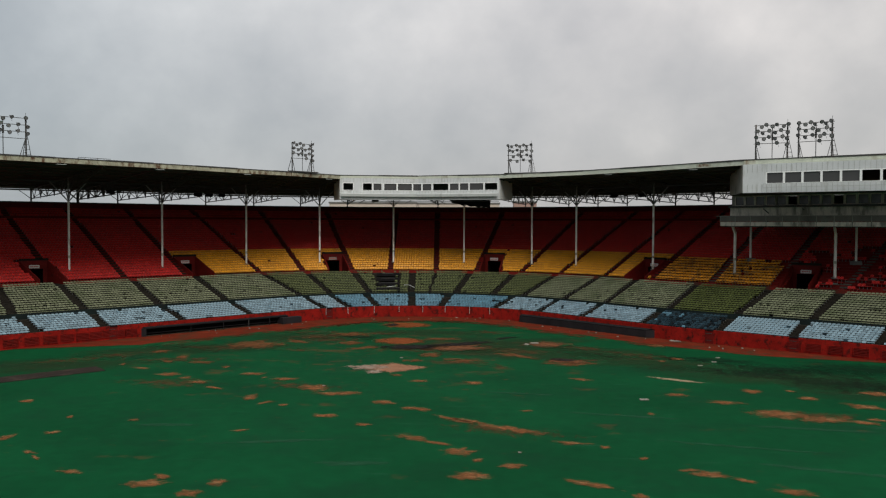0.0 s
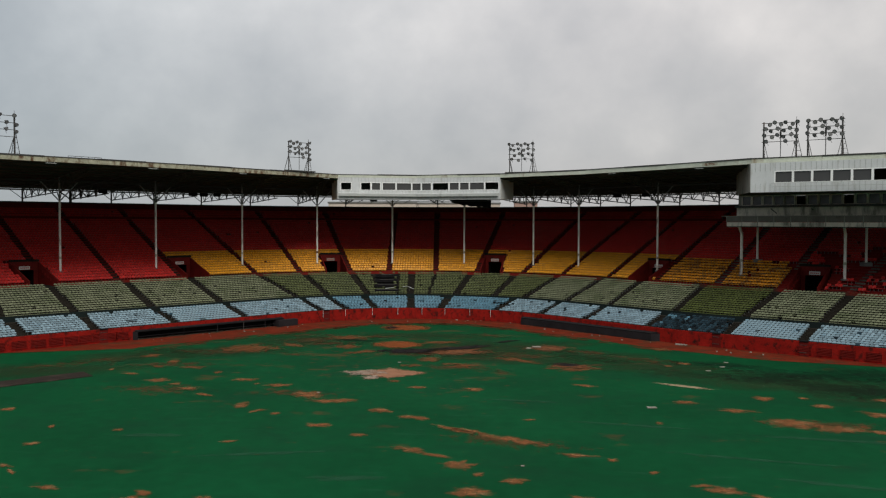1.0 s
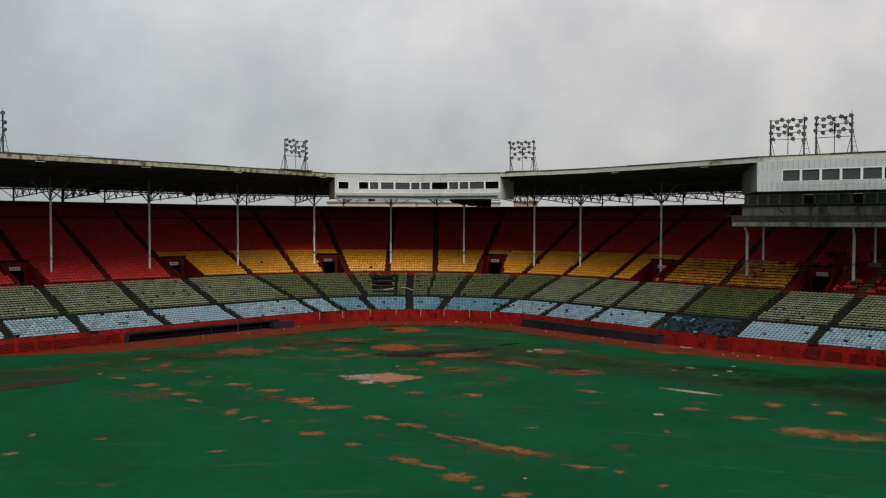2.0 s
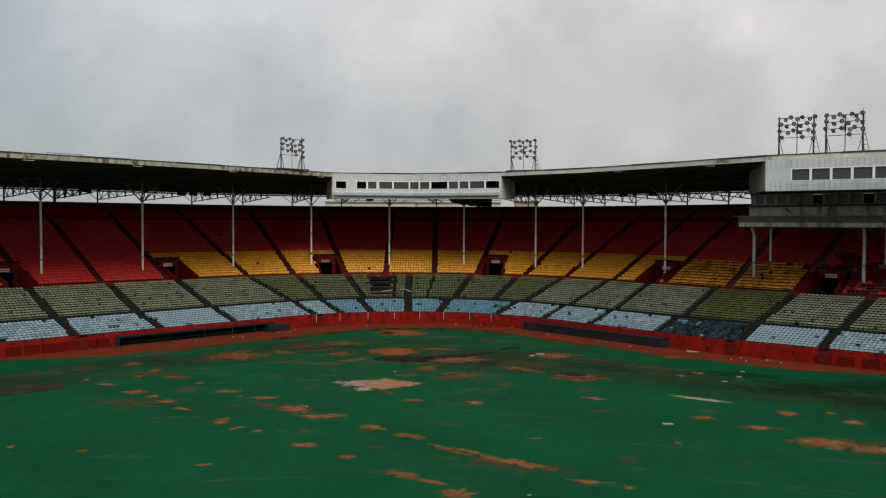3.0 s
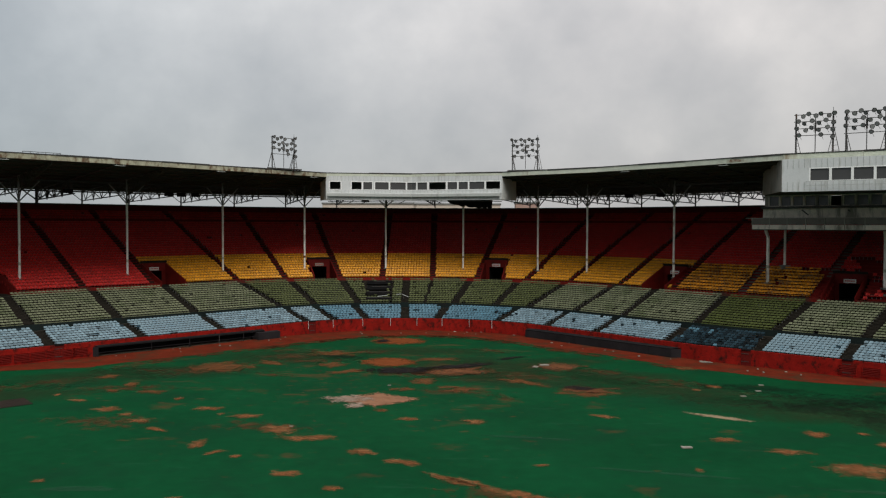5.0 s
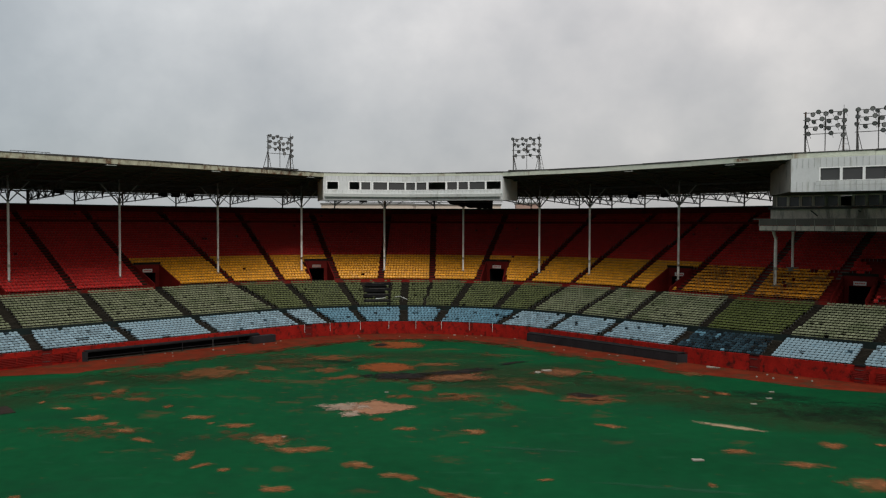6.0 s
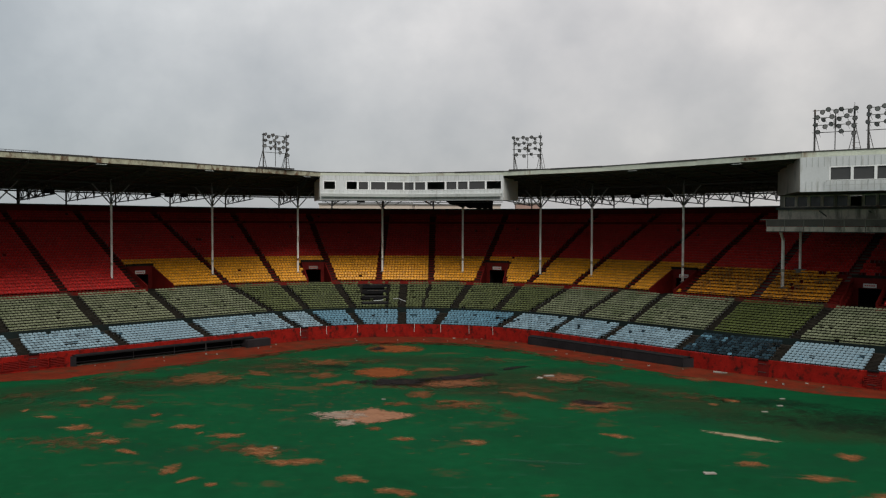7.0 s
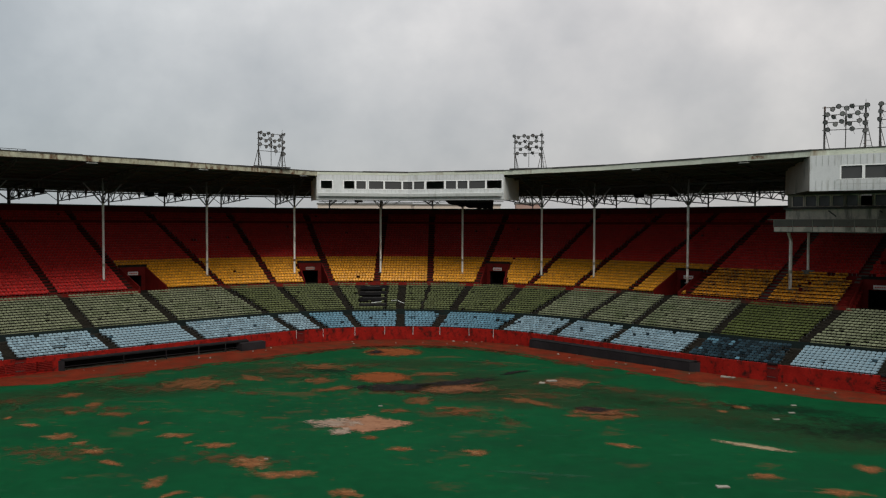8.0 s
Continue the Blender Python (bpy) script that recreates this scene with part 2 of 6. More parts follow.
M_BEIGE = material("beige_render", (0.52, 0.45, 0.38), 0.85, vary=0.1, coarse=0.1, fine=2, stain=(0.40, 0.34, 0.28), stain_scale=0.12)
M_BRICK = material("pinkish_brick", (0.36, 0.24, 0.20), 0.85, vary=0.12, coarse=0.2, fine=3)


# ---- mesh helpers ----
class Geo:
    """Gathers boxes, bars and sheets of one part."""

    def __init__(self):
        self.v, self.f = [], []

    def quad(self, *pts):
        n = len(self.v)
        self.v += [tuple(p) for p in pts]
        self.f.append(tuple(range(n, n + len(pts))))

    def box(self, c, ax, ay, az):
        c, ax, ay, az = Vector(c), Vector(ax), Vector(ay), Vector(az)
        n = len(self.v)
        for k in (-1, 1):
            for j in (-1, 1):
                for i in (-1, 1):
                    self.v.append(tuple(c + i * ax + j * ay + k * az))
        for q in ((0, 2, 3, 1), (4, 5, 7, 6), (0, 1, 5, 4), (2, 6, 7, 3), (0, 4, 6, 2), (1, 3, 7, 5)):
            self.f.append(tuple(n + i for i in q))
        return self

    def bar(self, p, q, w, h=None):
        p, q = Vector(p), Vector(q)
        d = q - p
        side = d.cross(Vector((0, 0, 1)))
        if side.length < 1e-4 * max(1, d.length):
            side = Vector((1, 0, 0))
        side.normalize()
        up = side.cross(d).normalized()
        return self.box((p + q) / 2, d / 2, side * w / 2, up * (h or w) / 2)

    def tube(self, p, q, r, n=10, r2=None):
        p, q = Vector(p), Vector(q)
        d = (q - p).normalized()
        a = d.orthogonal().normalized()
        b = d.cross(a)
        k = len(self.v)
        for i in range(n):
            w = a * math.cos(2 * math.pi * i / n) + b * math.sin(2 * math.pi * i / n)
            self.v += [tuple(p + w * r), tuple(q + w * (r if r2 is None else r2))]
        for i in range(n):
            j = (i + 1) % n
            self.f.append((k + 2 * i, k + 2 * j, k + 2 * j + 1, k + 2 * i + 1))
        self.f.append(tuple(k + 2 * i for i in reversed(range(n))))
        self.f.append(tuple(k + 2 * i + 1 for i in range(n)))
        return self

    def mesh(self, name, mats, smooth=False):
        me = bpy.data.meshes.new(name)
        me.from_pydata(self.v, [], self.f)
        for m in (mats if isinstance(mats, (list, tuple)) else [mats]):
            me.materials.append(m)
        me.update()
        bm = bmesh.new()
        bm.from_mesh(me)
        bmesh.ops.recalc_face_normals(bm, faces=bm.faces)
        bm.to_mesh(me)
        bm.free()
        return me


def part(name, g, mats, parent=None, label=""):
    """One mesh object; under a thing where a parent is given."""
    ob = new(name, g.mesh(name, mats) if isinstance(g, Geo) else g)
    if parent is not None:
        ob.parent = parent
    return tagged(ob, label)


def thing(name, at, label, category, group="", rz=0.0):
    e = new(name)
    e.location, e.rotation_euler = at, (0, 0, rz)
    return tagged(e, label, category, group)


# ---- plan: three fitted outlines of the bowl, home plate at the origin, centre field towards -y ----
ROOT2 = math.sqrt(2)
POLE = (0.0, -12.0)
FLARE, FLARE_FROM = 0.15, 36.0     # the first-base wing opens slightly outwards


def outline(left, right, back):
    """Two wings at 45 degrees, at those distances from home plate, joined by an arc that passes `back` metres behind it."""
    ax, ay = (right - left) / ROOT2, (right + left) / ROOT2
    r = (ay - back) / (ROOT2 - 1)
    return (left, right, ax, ay - r * ROOT2, r)


def outset(c, d):
    return (c[0] + d, c[1] + d, c[2], c[3], c[4] + d)


def between(a, b, f):
    return tuple(p + (q - p) * f for p, q in zip(a, b))


def on(c, deg):
    """The point of an outline that is seen from the pole at that bearing."""
    left, right, cx, cy, r = c
    dx, dy = math.sin(radians(deg)), math.cos(radians(deg))
    px, py = POLE[0] - cx, POLE[1] - cy
    b = px * dx + py * dy
    k = -b + math.sqrt(max(0.0, b * b - (px * px + py * py - r * r)))
    x, y = px + k * dx, py + k * dy
    if y > abs(x):
        return Vector((x + cx, y + cy, 0))
    if x < 0:
        k = (left * ROOT2 + POLE[0] - POLE[1]) / (dy - dx)
    else:
        k = (right * ROOT2 - POLE[0] - POLE[1]) / (dx + dy)
        u = ((POLE[0] + k * dx) - (POLE[1] + k * dy)) / ROOT2
        if u > FLARE_FROM:
            nx, ny = (1 - FLARE) / ROOT2, (1 + FLARE) / ROOT2
            k = (right - FLARE * FLARE_FROM - nx * POLE[0] - ny * POLE[1]) / (nx * dx + ny * dy)
    return Vector((POLE[0] + k * dx, POLE[1] + k * dy, 0))


def up(p, z):
    return Vector((p[0], p[1], z))


WALL, BOXES, WALK = outline(14.05, 16.0, 10.3), outline(21.9, 22.6, 17.8), outline(36.3, 34.6, 31.3)
TH_MIN, TH_MAX = -112.0, 110.0


def bearings(lo, hi, step=1.0):
    n = max(1, int(round((hi - lo) / step)))
    return [lo + (hi - lo) * i / n for i in range(n + 1)]


# the aisles: bearing at the foot and at the head of each tier
BLUE_AISLES = [(-105.2, -98.5), (-99.2, -91.5), (-87.6, -80.4), (-69.6, -64.0), (-39.0, -38.9), (-27.8, -30.1), (-16.0, -18.1), (-1.8, -2.4), (10.4, 10.6),
               (32.4, 32.6), (51.5, 48.9), (69.3, 64.1), (86.2, 79.8), (96.8, 90.6), (102.0, 96.4), (105.8, 101.0)]
GREEN_AISLES = [(-97.9, -88.3), (-90.9, -81.8), (-79.6, -71.1), (-63.8, -58.4), (-39.8, -41.8), (-29.6, -30.5), (-16.6, -18.4), (-2.7, -2.8), (12.2, 12.7),
                (24.9, 24.7), (35.1, 36.3), (50.0, 48.5), (64.0, 59.0), (79.7, 72.3), (89.6, 82.7), (95.7, 88.8)]
UPPER_AISLES = [(-80.0, -71.5), (-70.1, -64.1), (-58.5, -55.5), (-41.1, -44.5), (-30.4, -32.2), (-18.3, -19.9), (-8.5, -6.7), (3.0, 1.3),
                (13.5, 13.9), (25.4, 29.4), (35.7, 39.7), (48.0, 48.5), (59.9, 56.0), (71.9, 63.5), (80.7, 70.3), (86.7, 77.7)]
VOMITORIES = [(-80.5, -78.5), (-54.8, -54.8), (-21.5, -21.7), (17.0, 16.3), (56.1, 55.4), (82.9, 79.4)]     # at the front and at the back

BLUE_ROWS, GREEN_ROWS, UPPER_ROWS, YELLOW_ROWS = 8, 13, 30, 10


def blue_row(i):
    return between(outset(WALL, 0.75), BOXES, i / BLUE_ROWS), 1.22 + 0.175 * i


def green_row(i):
    return between(outset(BOXES, 1.1), outset(WALK, -1.4), i / GREEN_ROWS), 3.0 + 0.235 * i


def upper_row(i):
    return outset(WALK, 1.0 + 0.76 * i), 6.35 + 0.388 * i


TIERS = [("blue", blue_row, BLUE_ROWS, BLUE_AISLES), ("green", green_row, GREEN_ROWS, GREEN_AISLES), ("upper", upper_row, UPPER_ROWS, UPPER_AISLES)]
VOM_HALF, VOM_ROWS = 2.0, 7


def aisle_at(row, count, aisle, f):
    """Bearing of an aisle, straight in plan, at that fraction of the way up its tier."""
    p, q = on(row(0)[0], aisle[0]), on(row(count)[0], aisle[1])
    d = p + (q - p) * f
    return math.degrees(math.atan2(d.x - POLE[0], d.y - POLE[1]))


def vom_edges(v, away):
    """Bearings of the two sides of a vomitory, that far behind the cross walk."""
    mid = v[0] + (v[1] - v[0]) * (away - 0.85) / 5.5
    c = outset(WALK, away)
    per_degree = (on(c, mid + 0.5) - on(c, mid - 0.5)).length
    d = VOM_HALF / per_degree
    return mid - d, mid + d


# ---- ground ----
def face_frame(c, deg):
    """Point on an outline, unit tangent (towards growing bearing) and unit normal towards the field."""
    p = on(c, deg)
    t = (on(c, deg + 0.2) - on(c, deg - 0.2)).normalized()
    n = Vector((t.y, -t.x, 0))
    if n.dot(Vector((*POLE, 0)) - p) < 0:
        n = -n
    return p, t, n


def ring(g, inner, outer, z0, z1, lo=TH_MIN, hi=TH_MAX, step=1.0):
    b = bearings(lo, hi, step)
    for t0, t1 in zip(b, b[1:]):
        g.quad(up(on(inner, t0), z0), up(on(inner, t1), z0), up(on(outer, t1), z1), up(on(outer, t0), z1))
    return g


g = Geo()
g.quad((-2500, -2500, -0.06), (2500, -2500, -0.06), (2500, 2500, -0.06), (-2500, 2500, -0.06))
tagged(part("ground", g, M_SOIL), "bare earth and grass round the stadium", "ground", kind="structure")


def turf_material():
    m = material("worn_green_turf", (0.0018, 0.0458, 0.0152), 0.85, vary=0.24, coarse=0.09, fine=0.9,
                 stain=(0.0035, 0.033, 0.0135), stain_scale=0.11, stain_at=0.5, stain_width=0.25, stain_stretch=(1, 1.6, 1), spec=0.03, bump=0.0)
    nt = m.node_tree
    L, N = nt.links.new, nt.nodes.new
    bsdf = nt.nodes["Principled BSDF"]
    geo = nt.nodes["Geometry"]
    prev = bsdf.inputs["Base Color"].links[0].from_socket
    # scattered scuffs of clay showing through, and pale dust dragged across
    for scale, at, width, colour, stretch, amount in ((0.21, 0.64, 0.12, (0.075, 0.036, 0.015), (0.75, 1.3, 1), 0.7),
                                                      (0.95, 0.66, 0.10, (0.085, 0.040, 0.016), (0.6, 1.2, 1), 0.5),
                                                      (2.2, 0.70, 0.06, (0.12, 0.065, 0.028), (0.7, 1.1, 1), 0.5),
                                                      (0.16, 0.62, 0.16, (0.005, 0.022, 0.011), (1.0, 0.8, 1), 0.4),
                                                      (0.5, 0.62, 0.12, (0.016, 0.068, 0.036), (0.35, 1.6, 1), 0.5)):
        mp, n, cut, mix = N("ShaderNodeMapping"), N("ShaderNodeTexNoise"), N("ShaderNodeMapRange"), N("ShaderNodeMix")
        mp.inputs["Scale"].default_value = stretch
        mp.inputs["Rotation"].default_value = (0, 0, scale * 3)
        n.inputs["Scale"].default_value, n.inputs["Detail"].default_value, n.inputs["Roughness"].default_value = scale, 8.0, 0.6
        cut.inputs[1].default_value, cut.inputs[2].default_value, cut.inputs[4].default_value = at, at + width, amount
        mix.data_type = "RGBA"
        mix.inputs[7].default_value = (*colour, 1)
        L(geo.outputs["Position"], mp.inputs[0])
        L(mp.outputs[0], n.inputs["Vector"])
        L(n.outputs["Fac"], cut.inputs[0])
        fac = cut.outputs[0]
        if colour[0] > 0.05:           # the infield is the most worn
            dist, near, add = N("ShaderNodeVectorMath"), N("ShaderNodeMapRange"), N("ShaderNodeMath")
            dist.operation = "DISTANCE"
            dist.inputs[1].default_value = (1.0, -20.0, 0.0)
            near.inputs[1].default_value, near.inputs[2].default_value = 12.0, 44.0
            near.inputs[3].default_value, near.inputs[4].default_value = 0.075, 0.0
            add.operation = "ADD"
            L(geo.outputs["Position"], dist.inputs[0])
            L(dist.outputs["Value"], near.inputs[0])
            L(n.outputs["Fac"], add.inputs[0])
            L(near.outputs[0], add.inputs[1])
            L(add.outputs[0], cut.inputs[0])
        L(fac, mix.inputs[0])
        L(prev, mix.inputs[6])
        prev = mix.outputs[2]
    L(prev, bsdf.inputs["Base Color"])
    return m


M_TURF = turf_material()
TRACK = outline(7.3, 10.4, 5.0)     # inner edge of the clay track


def build_field():
    g = Geo()
    b = bearings(-112, 112, 1.0)
    pts = [up(on(outset(WALL, -0.1), t), 0) for t in b]
    far = [Vector((240, -60, 0)), Vector((240, -260, 0)), Vector((-240, -260, 0)), Vector((-240, -60, 0))]
    g.quad(*(pts + far))
    f = part("field", g, M_TURF)
    tagged(f, "worn green artificial turf with bare clay patches", "field", kind="structure")
    # clay track along the wall with a ragged inner edge
    g = Geo()
    b = bearings(-108, 108, 0.35)
    inner = []
    for t in b:
        p = on(TRACK, t)
        q = on(WALL, t)
        k = 0.55 * noise.noise(Vector((p.x * 0.22, p.y * 0.22, 3))) + 0.25 * noise.noise(Vector((p.x * 0.9, p.y * 0.9, 7)))
        inner.append(p + (q - p).normalized() * k * 2.0)
    for i in range(len(b) - 1):
        g.quad(up(inner[i], 0.015), up(inner[i + 1], 0.015), up(on(WALL, b[i + 1]), 0.04), up(on(WALL, b[i]), 0.04))
    tagged(part("clay_track", g, M_TRACK), "red clay warning track along the field wall", "track", kind="structure")


build_field()


def patch_material(name, colour, vary=0.3, fray=1.0, solid=0.0, cover=1.0, fleck=None, soft=0.58):
    """Ground patch whose rim frays away in flecks; `edge` runs from 0 at the rim to 1 inside."""
    m = material(name, colour, 0.95, vary=vary, coarse=0.8, fine=5, stain=fleck or tuple(c * 0.5 for c in colour), stain_scale=1.3,
                 stain_at=0.52, stain_width=0.16, stain_stretch=(0.6, 1.2, 1), spec=0.05)
    nt = m.node_tree
    L, N = nt.links.new, nt.nodes.new
    bsdf, out = nt.nodes["Principled BSDF"], nt.nodes["Material Output"]
    at, add, cut = N("ShaderNodeAttribute"), N("ShaderNodeMath"), N("ShaderNodeMapRange")
    at.attribute_name = "edge"
    n1, n2, mx = N("ShaderNodeTexNoise"), N("ShaderNodeTexNoise"), N("ShaderNodeMix")
    n1.inputs["Scale"].default_value, n1.inputs["Detail"].default_value, n1.inputs["Roughness"].default_value = 0.9, 8.0, 0.65
    n2.inputs["Scale"].default_value, n2.inputs["Detail"].default_value, n2.inputs["Roughness"].default_value = 3.2, 6.0, 0.6
    mx.inputs[0].default_value = 0.35
    for n in (n1, n2):
        L(nt.nodes["Geometry"].outputs["Position"], n.inputs["Vector"])
    L(n1.outputs["Fac"], mx.inputs[2])
    L(n2.outputs["Fac"], mx.inputs[3])
    amp = N("ShaderNodeMath")
    amp.operation = "MULTIPLY_ADD"
    amp.inputs[1].default_value, amp.inputs[2].default_value = 2.6 * fray, -1.3 * fray + solid
    L(mx.outputs[0], amp.inputs[0])
    add.operation = "ADD"
    L(at.outputs["Fac"], add.inputs[0])
    L(amp.outputs[0], add.inputs[1])
    cut.inputs[1].default_value, cut.inputs[2].default_value, cut.inputs[4].default_value = 0.51 - soft / 2, 0.51 + soft / 2, cover
    L(add.outputs[0], cut.inputs[0])
    clear, mix = N("ShaderNodeBsdfTransparent"), N("ShaderNodeMixShader")
    L(cut.outputs[0], mix.inputs[0])
    L(clear.outputs[0], mix.inputs[1])
    L(bsdf.outputs[0], mix.inputs[2])
    L(mix.outputs[0], out.inputs[0])
    return m


M_CLAY = patch_material("orange_clay", (0.168, 0.066, 0.026), fray=1.25, solid=0.02, cover=0.76, fleck=(0.215, 0.130, 0.060), soft=0.7)
M_CLAYBED = patch_material("packed_orange_clay", (0.160, 0.044, 0.013), fray=0.8, solid=0.15, cover=0.9, fleck=(0.12, 0.042, 0.014), soft=0.4)
M_DULLCLAY = patch_material("dull_clay_film", (0.085, 0.040, 0.017), fray=1.8, solid=-0.35, cover=0.6)
M_PALECLAY = patch_material("pale_dusty_clay", (0.25, 0.19, 0.145), fray=1.4, solid=0.1, cover=0.8, fleck=(0.21, 0.115, 0.07))
M_PINKCLAY = patch_material("pinkish_clay", (0.215, 0.108, 0.062), fray=0.8, solid=0.2, fleck=(0.145, 0.066, 0.035), soft=0.3)
M_FADEDCLAY = patch_material("faded_clay", (0.125, 0.048, 0.018), fray=1.5, solid=0.0, cover=0.78, fleck=(0.09, 0.05, 0.022), soft=0.6)
M_TRACKFILM = patch_material("scattered_track_clay", (0.085, 0.020, 0.008), fray=1.6, solid=-0.12, cover=0.75)
M_BROWN = patch_material("brown_clay", (0.12, 0.048, 0.021), fray=1.2, fleck=(0.06, 0.032, 0.018))
M_TARP = patch_material("black_tarpaulin", (0.010, 0.009, 0.009), fray=1.1, solid=0.05, fleck=(0.035, 0.022, 0.015))
M_DARKENING = patch_material("brown_turf_darkener", (0.027, 0.031, 0.014), fray=1.2, solid=0.0, cover=0.45, soft=1.0)
M_MOULD = patch_material("black_mould_on_turf", (0.006, 0.012, 0.008), fray=1.3, solid=-0.08, cover=0.48, soft=0.8)
M_CHALK = patch_material("pale_dust_streak", (0.21, 0.165, 0.10), fray=0.9)
M_SCRATCH = patch_material("scratched_turf", (0.030, 0.085, 0.050), fray=1.5, cover=0.3)


def ground_patch(name, x, y, rx, ry, turn, mat_, label, z=0.02, rag=0.35, seed=0.0, corners=0):
    """A ragged flat patch, thin at the rim and a little raised inside."""
    n, rings_ = 40, (1.0, 0.8, 0.5, 0.2)
    v, f, e = [], [], []
    for k, s in enumerate(rings_):
        for i in range(n):
            a = 2 * math.pi * i / n
            r = 1.0
            if corners:
                h = math.pi / corners
                r = math.cos(h) / math.cos((a % (2 * h)) - h) * 1.15
            r *= 1 + rag * (noise.noise(Vector((math.cos(a) * 1.6 + x, math.sin(a) * 1.6 + y, seed))) + 0.6 * noise.noise(Vector((math.cos(a) * 5 + y, math.sin(a) * 5 + x, seed + 4))))
            px, py = s * r * rx * math.cos(a), s * r * ry * math.sin(a)
            v.append((px, py, (0.0 if k == 0 else 0.012)))
            e.append((0.0, 0.3, 0.65, 0.9)[k])
    v.append((0, 0, 0.012))
    e.append(1.0)
    for k in range(len(rings_) - 1):
        for i in range(n):
            j = (i + 1) % n
            f.append((k * n + i, k * n + j, (k + 1) * n + j, (k + 1) * n + i))
    b = (len(rings_) - 1) * n
    f += [(b + i, b + (i + 1) % n, len(v) - 1) for i in range(n)]
    me = bpy.data.meshes.new(name)
    me.from_pydata(v, [], f)
    me.materials.append(mat_)
    at = me.attributes.new("edge", "FLOAT", "POINT")
    at.data.foreach_set("value", e)
    me.update()
    ob = new(name, me)
    ob.matrix_basis = pose(x, y, z, 0, 0, turn)
    return tagged(ob, label, "ground patch", kind="structure")


# the diamond
ground_patch("home_plate_circle", -0.5, -0.7, 4.4, 3.8, 0, M_CLAYBED, "round clay area at home plate", rag=0.10)
ground_patch("batter_box", -2.6, -1.1, 1.4, 1.6, 10, M_TARP, "dark trampled patch beside home plate", z=0.05, rag=0.4, seed=6)
ground_patch("pitcher_mound", 0.0, -17.2, 3.9, 3.4, 0, M_CLAYBED, "worn clay pitcher's mound", rag=0.25)
ground_patch("second_base_cutout", 1.0, -36.8, 4.2, 3.3, 2, M_PINKCLAY, "pinkish clay cutout at second base", rag=0.16, corners=4)
ground_patch("pale_dust", -1.6, -36.7, 2.7, 1.7, 3, M_PALECLAY, "pale dust blown over the second base cutout", z=0.04, rag=0.25)
ground_patch("pale_dust", -0.6, -39.3, 1.0, 1.5, -14, M_PALECLAY, "pale dust blown over the second base cutout", z=0.045, rag=0.35, seed=2)
ground_patch("first_base_cutout", 19.4, -19.1, 3.7, 3.3, 6, M_BROWN, "brown clay cutout at first base", rag=0.16, corners=4)
ground_patch("third_base_cutout", -18.5, -21.3, 4.4, 3.9, 0, M_FADEDCLAY, "faded clay cutout at third base", rag=0.3)
ground_patch("clay_ring", 20.7, -31.5, 3.6, 2.0, -6, M_BROWN, "clay ring round a dark drain cover", rag=0.3)
ground_patch("drain_cover", 20.4, -30.8, 2.1, 1.2, -6, M_TARP, "dark drain cover in the turf", z=0.05, rag=0.3)
ground_patch("clay_patch", 8.0, -22.6, 5.0, 2.8, 10, M_BROWN, "brown clay under a black tarpaulin", rag=0.4, z=0.03)
ground_patch("tarpaulin", 2.0, -22.4, 4.6, 2.5, 5, M_TARP, "crumpled black tarpaulin on the infield", z=0.06, rag=0.3)
ground_patch("tarpaulin", 8.6, -19.5, 5.2, 1.6, 32, M_TARP, "crumpled black tarpaulin on the infield", z=0.055, rag=0.45, seed=2)
ground_patch("tarpaulin", 14.4, -13.7, 2.6, 0.7, 40, M_TARP, "crumpled black tarpaulin on the infield", z=0.05, rag=0.45, seed=3)

CLAY_INFIELD = [(-28.3, -27.7, 0.7, 0.8, 30), (-24.3, -31.4, 0.5, 0.9, 3), (-24.7, -34.5, 0.5, 0.4, -27), (-20.8, -34.7, 0.9, 0.7, 12), (4.8, -28.2, 0.8, 1.2, -19), (7.2, -31.0, 0.6, 0.5, -23),
                (8.7, -32.1, 0.9, 1.1, -5), (14.8, -27.9, 2.1, 0.8, -43), (3.0, -32.3, 0.8, 0.7, 3), (5.2, -15.1, 2.1, 1.0, 9), (-6.2, -19.3, 1.1, 1.1, 13), (-7.3, -11.4, 2.1, 1.5, -9),
                (-3.9, -23.4, 1.6, 0.8, 36), (20.9, -33.4, 2.2, 0.9, 3), (33.5, -19.1, 0.9, 0.9, -8), (1.9, -40.9, 0.4, 0.4, 3), (-17.1, -37.4, 0.3, 0.5, 3), (-13.5, -18.6, 1.5, 0.8, -36)]
CLAY_THIRD = [(-25.8, -38.7, 0.9, 0.4, -21), (-21.7, -41.9, 1.0, 0.8, -15), (-19.3, -43.5, 0.5, 0.5, 3), (-17.3, -45.5, 0.9, 0.7, -3), (-14.9, -48.1, 1.1, 0.3, -26), (-13.1, -41.0, 1.0, 0.8, 23),
              (-9.1, -43.6, 1.1, 0.7, 3), (-10.2, -52.0, 0.6, 0.9, 3), (-8.2, -53.9, 0.8, 0.3, 40), (-6.5, -54.8, 0.3, 0.3, -12), (-17.0, -60.6, 0.3, 0.3, 3), (-7.8, -63.3, 0.5, 0.2, 16),
              (-5.3, -47.6, 1.3, 1.3, 22), (-2.6, -50.0, 1.9, 0.7, 3), (-2.1, -58.4, 1.0, 0.5, -7), (-29.0, -36.6, 0.3, 0.4, 3), (-11.4, -43.0, 0.3, 0.3, -18)]
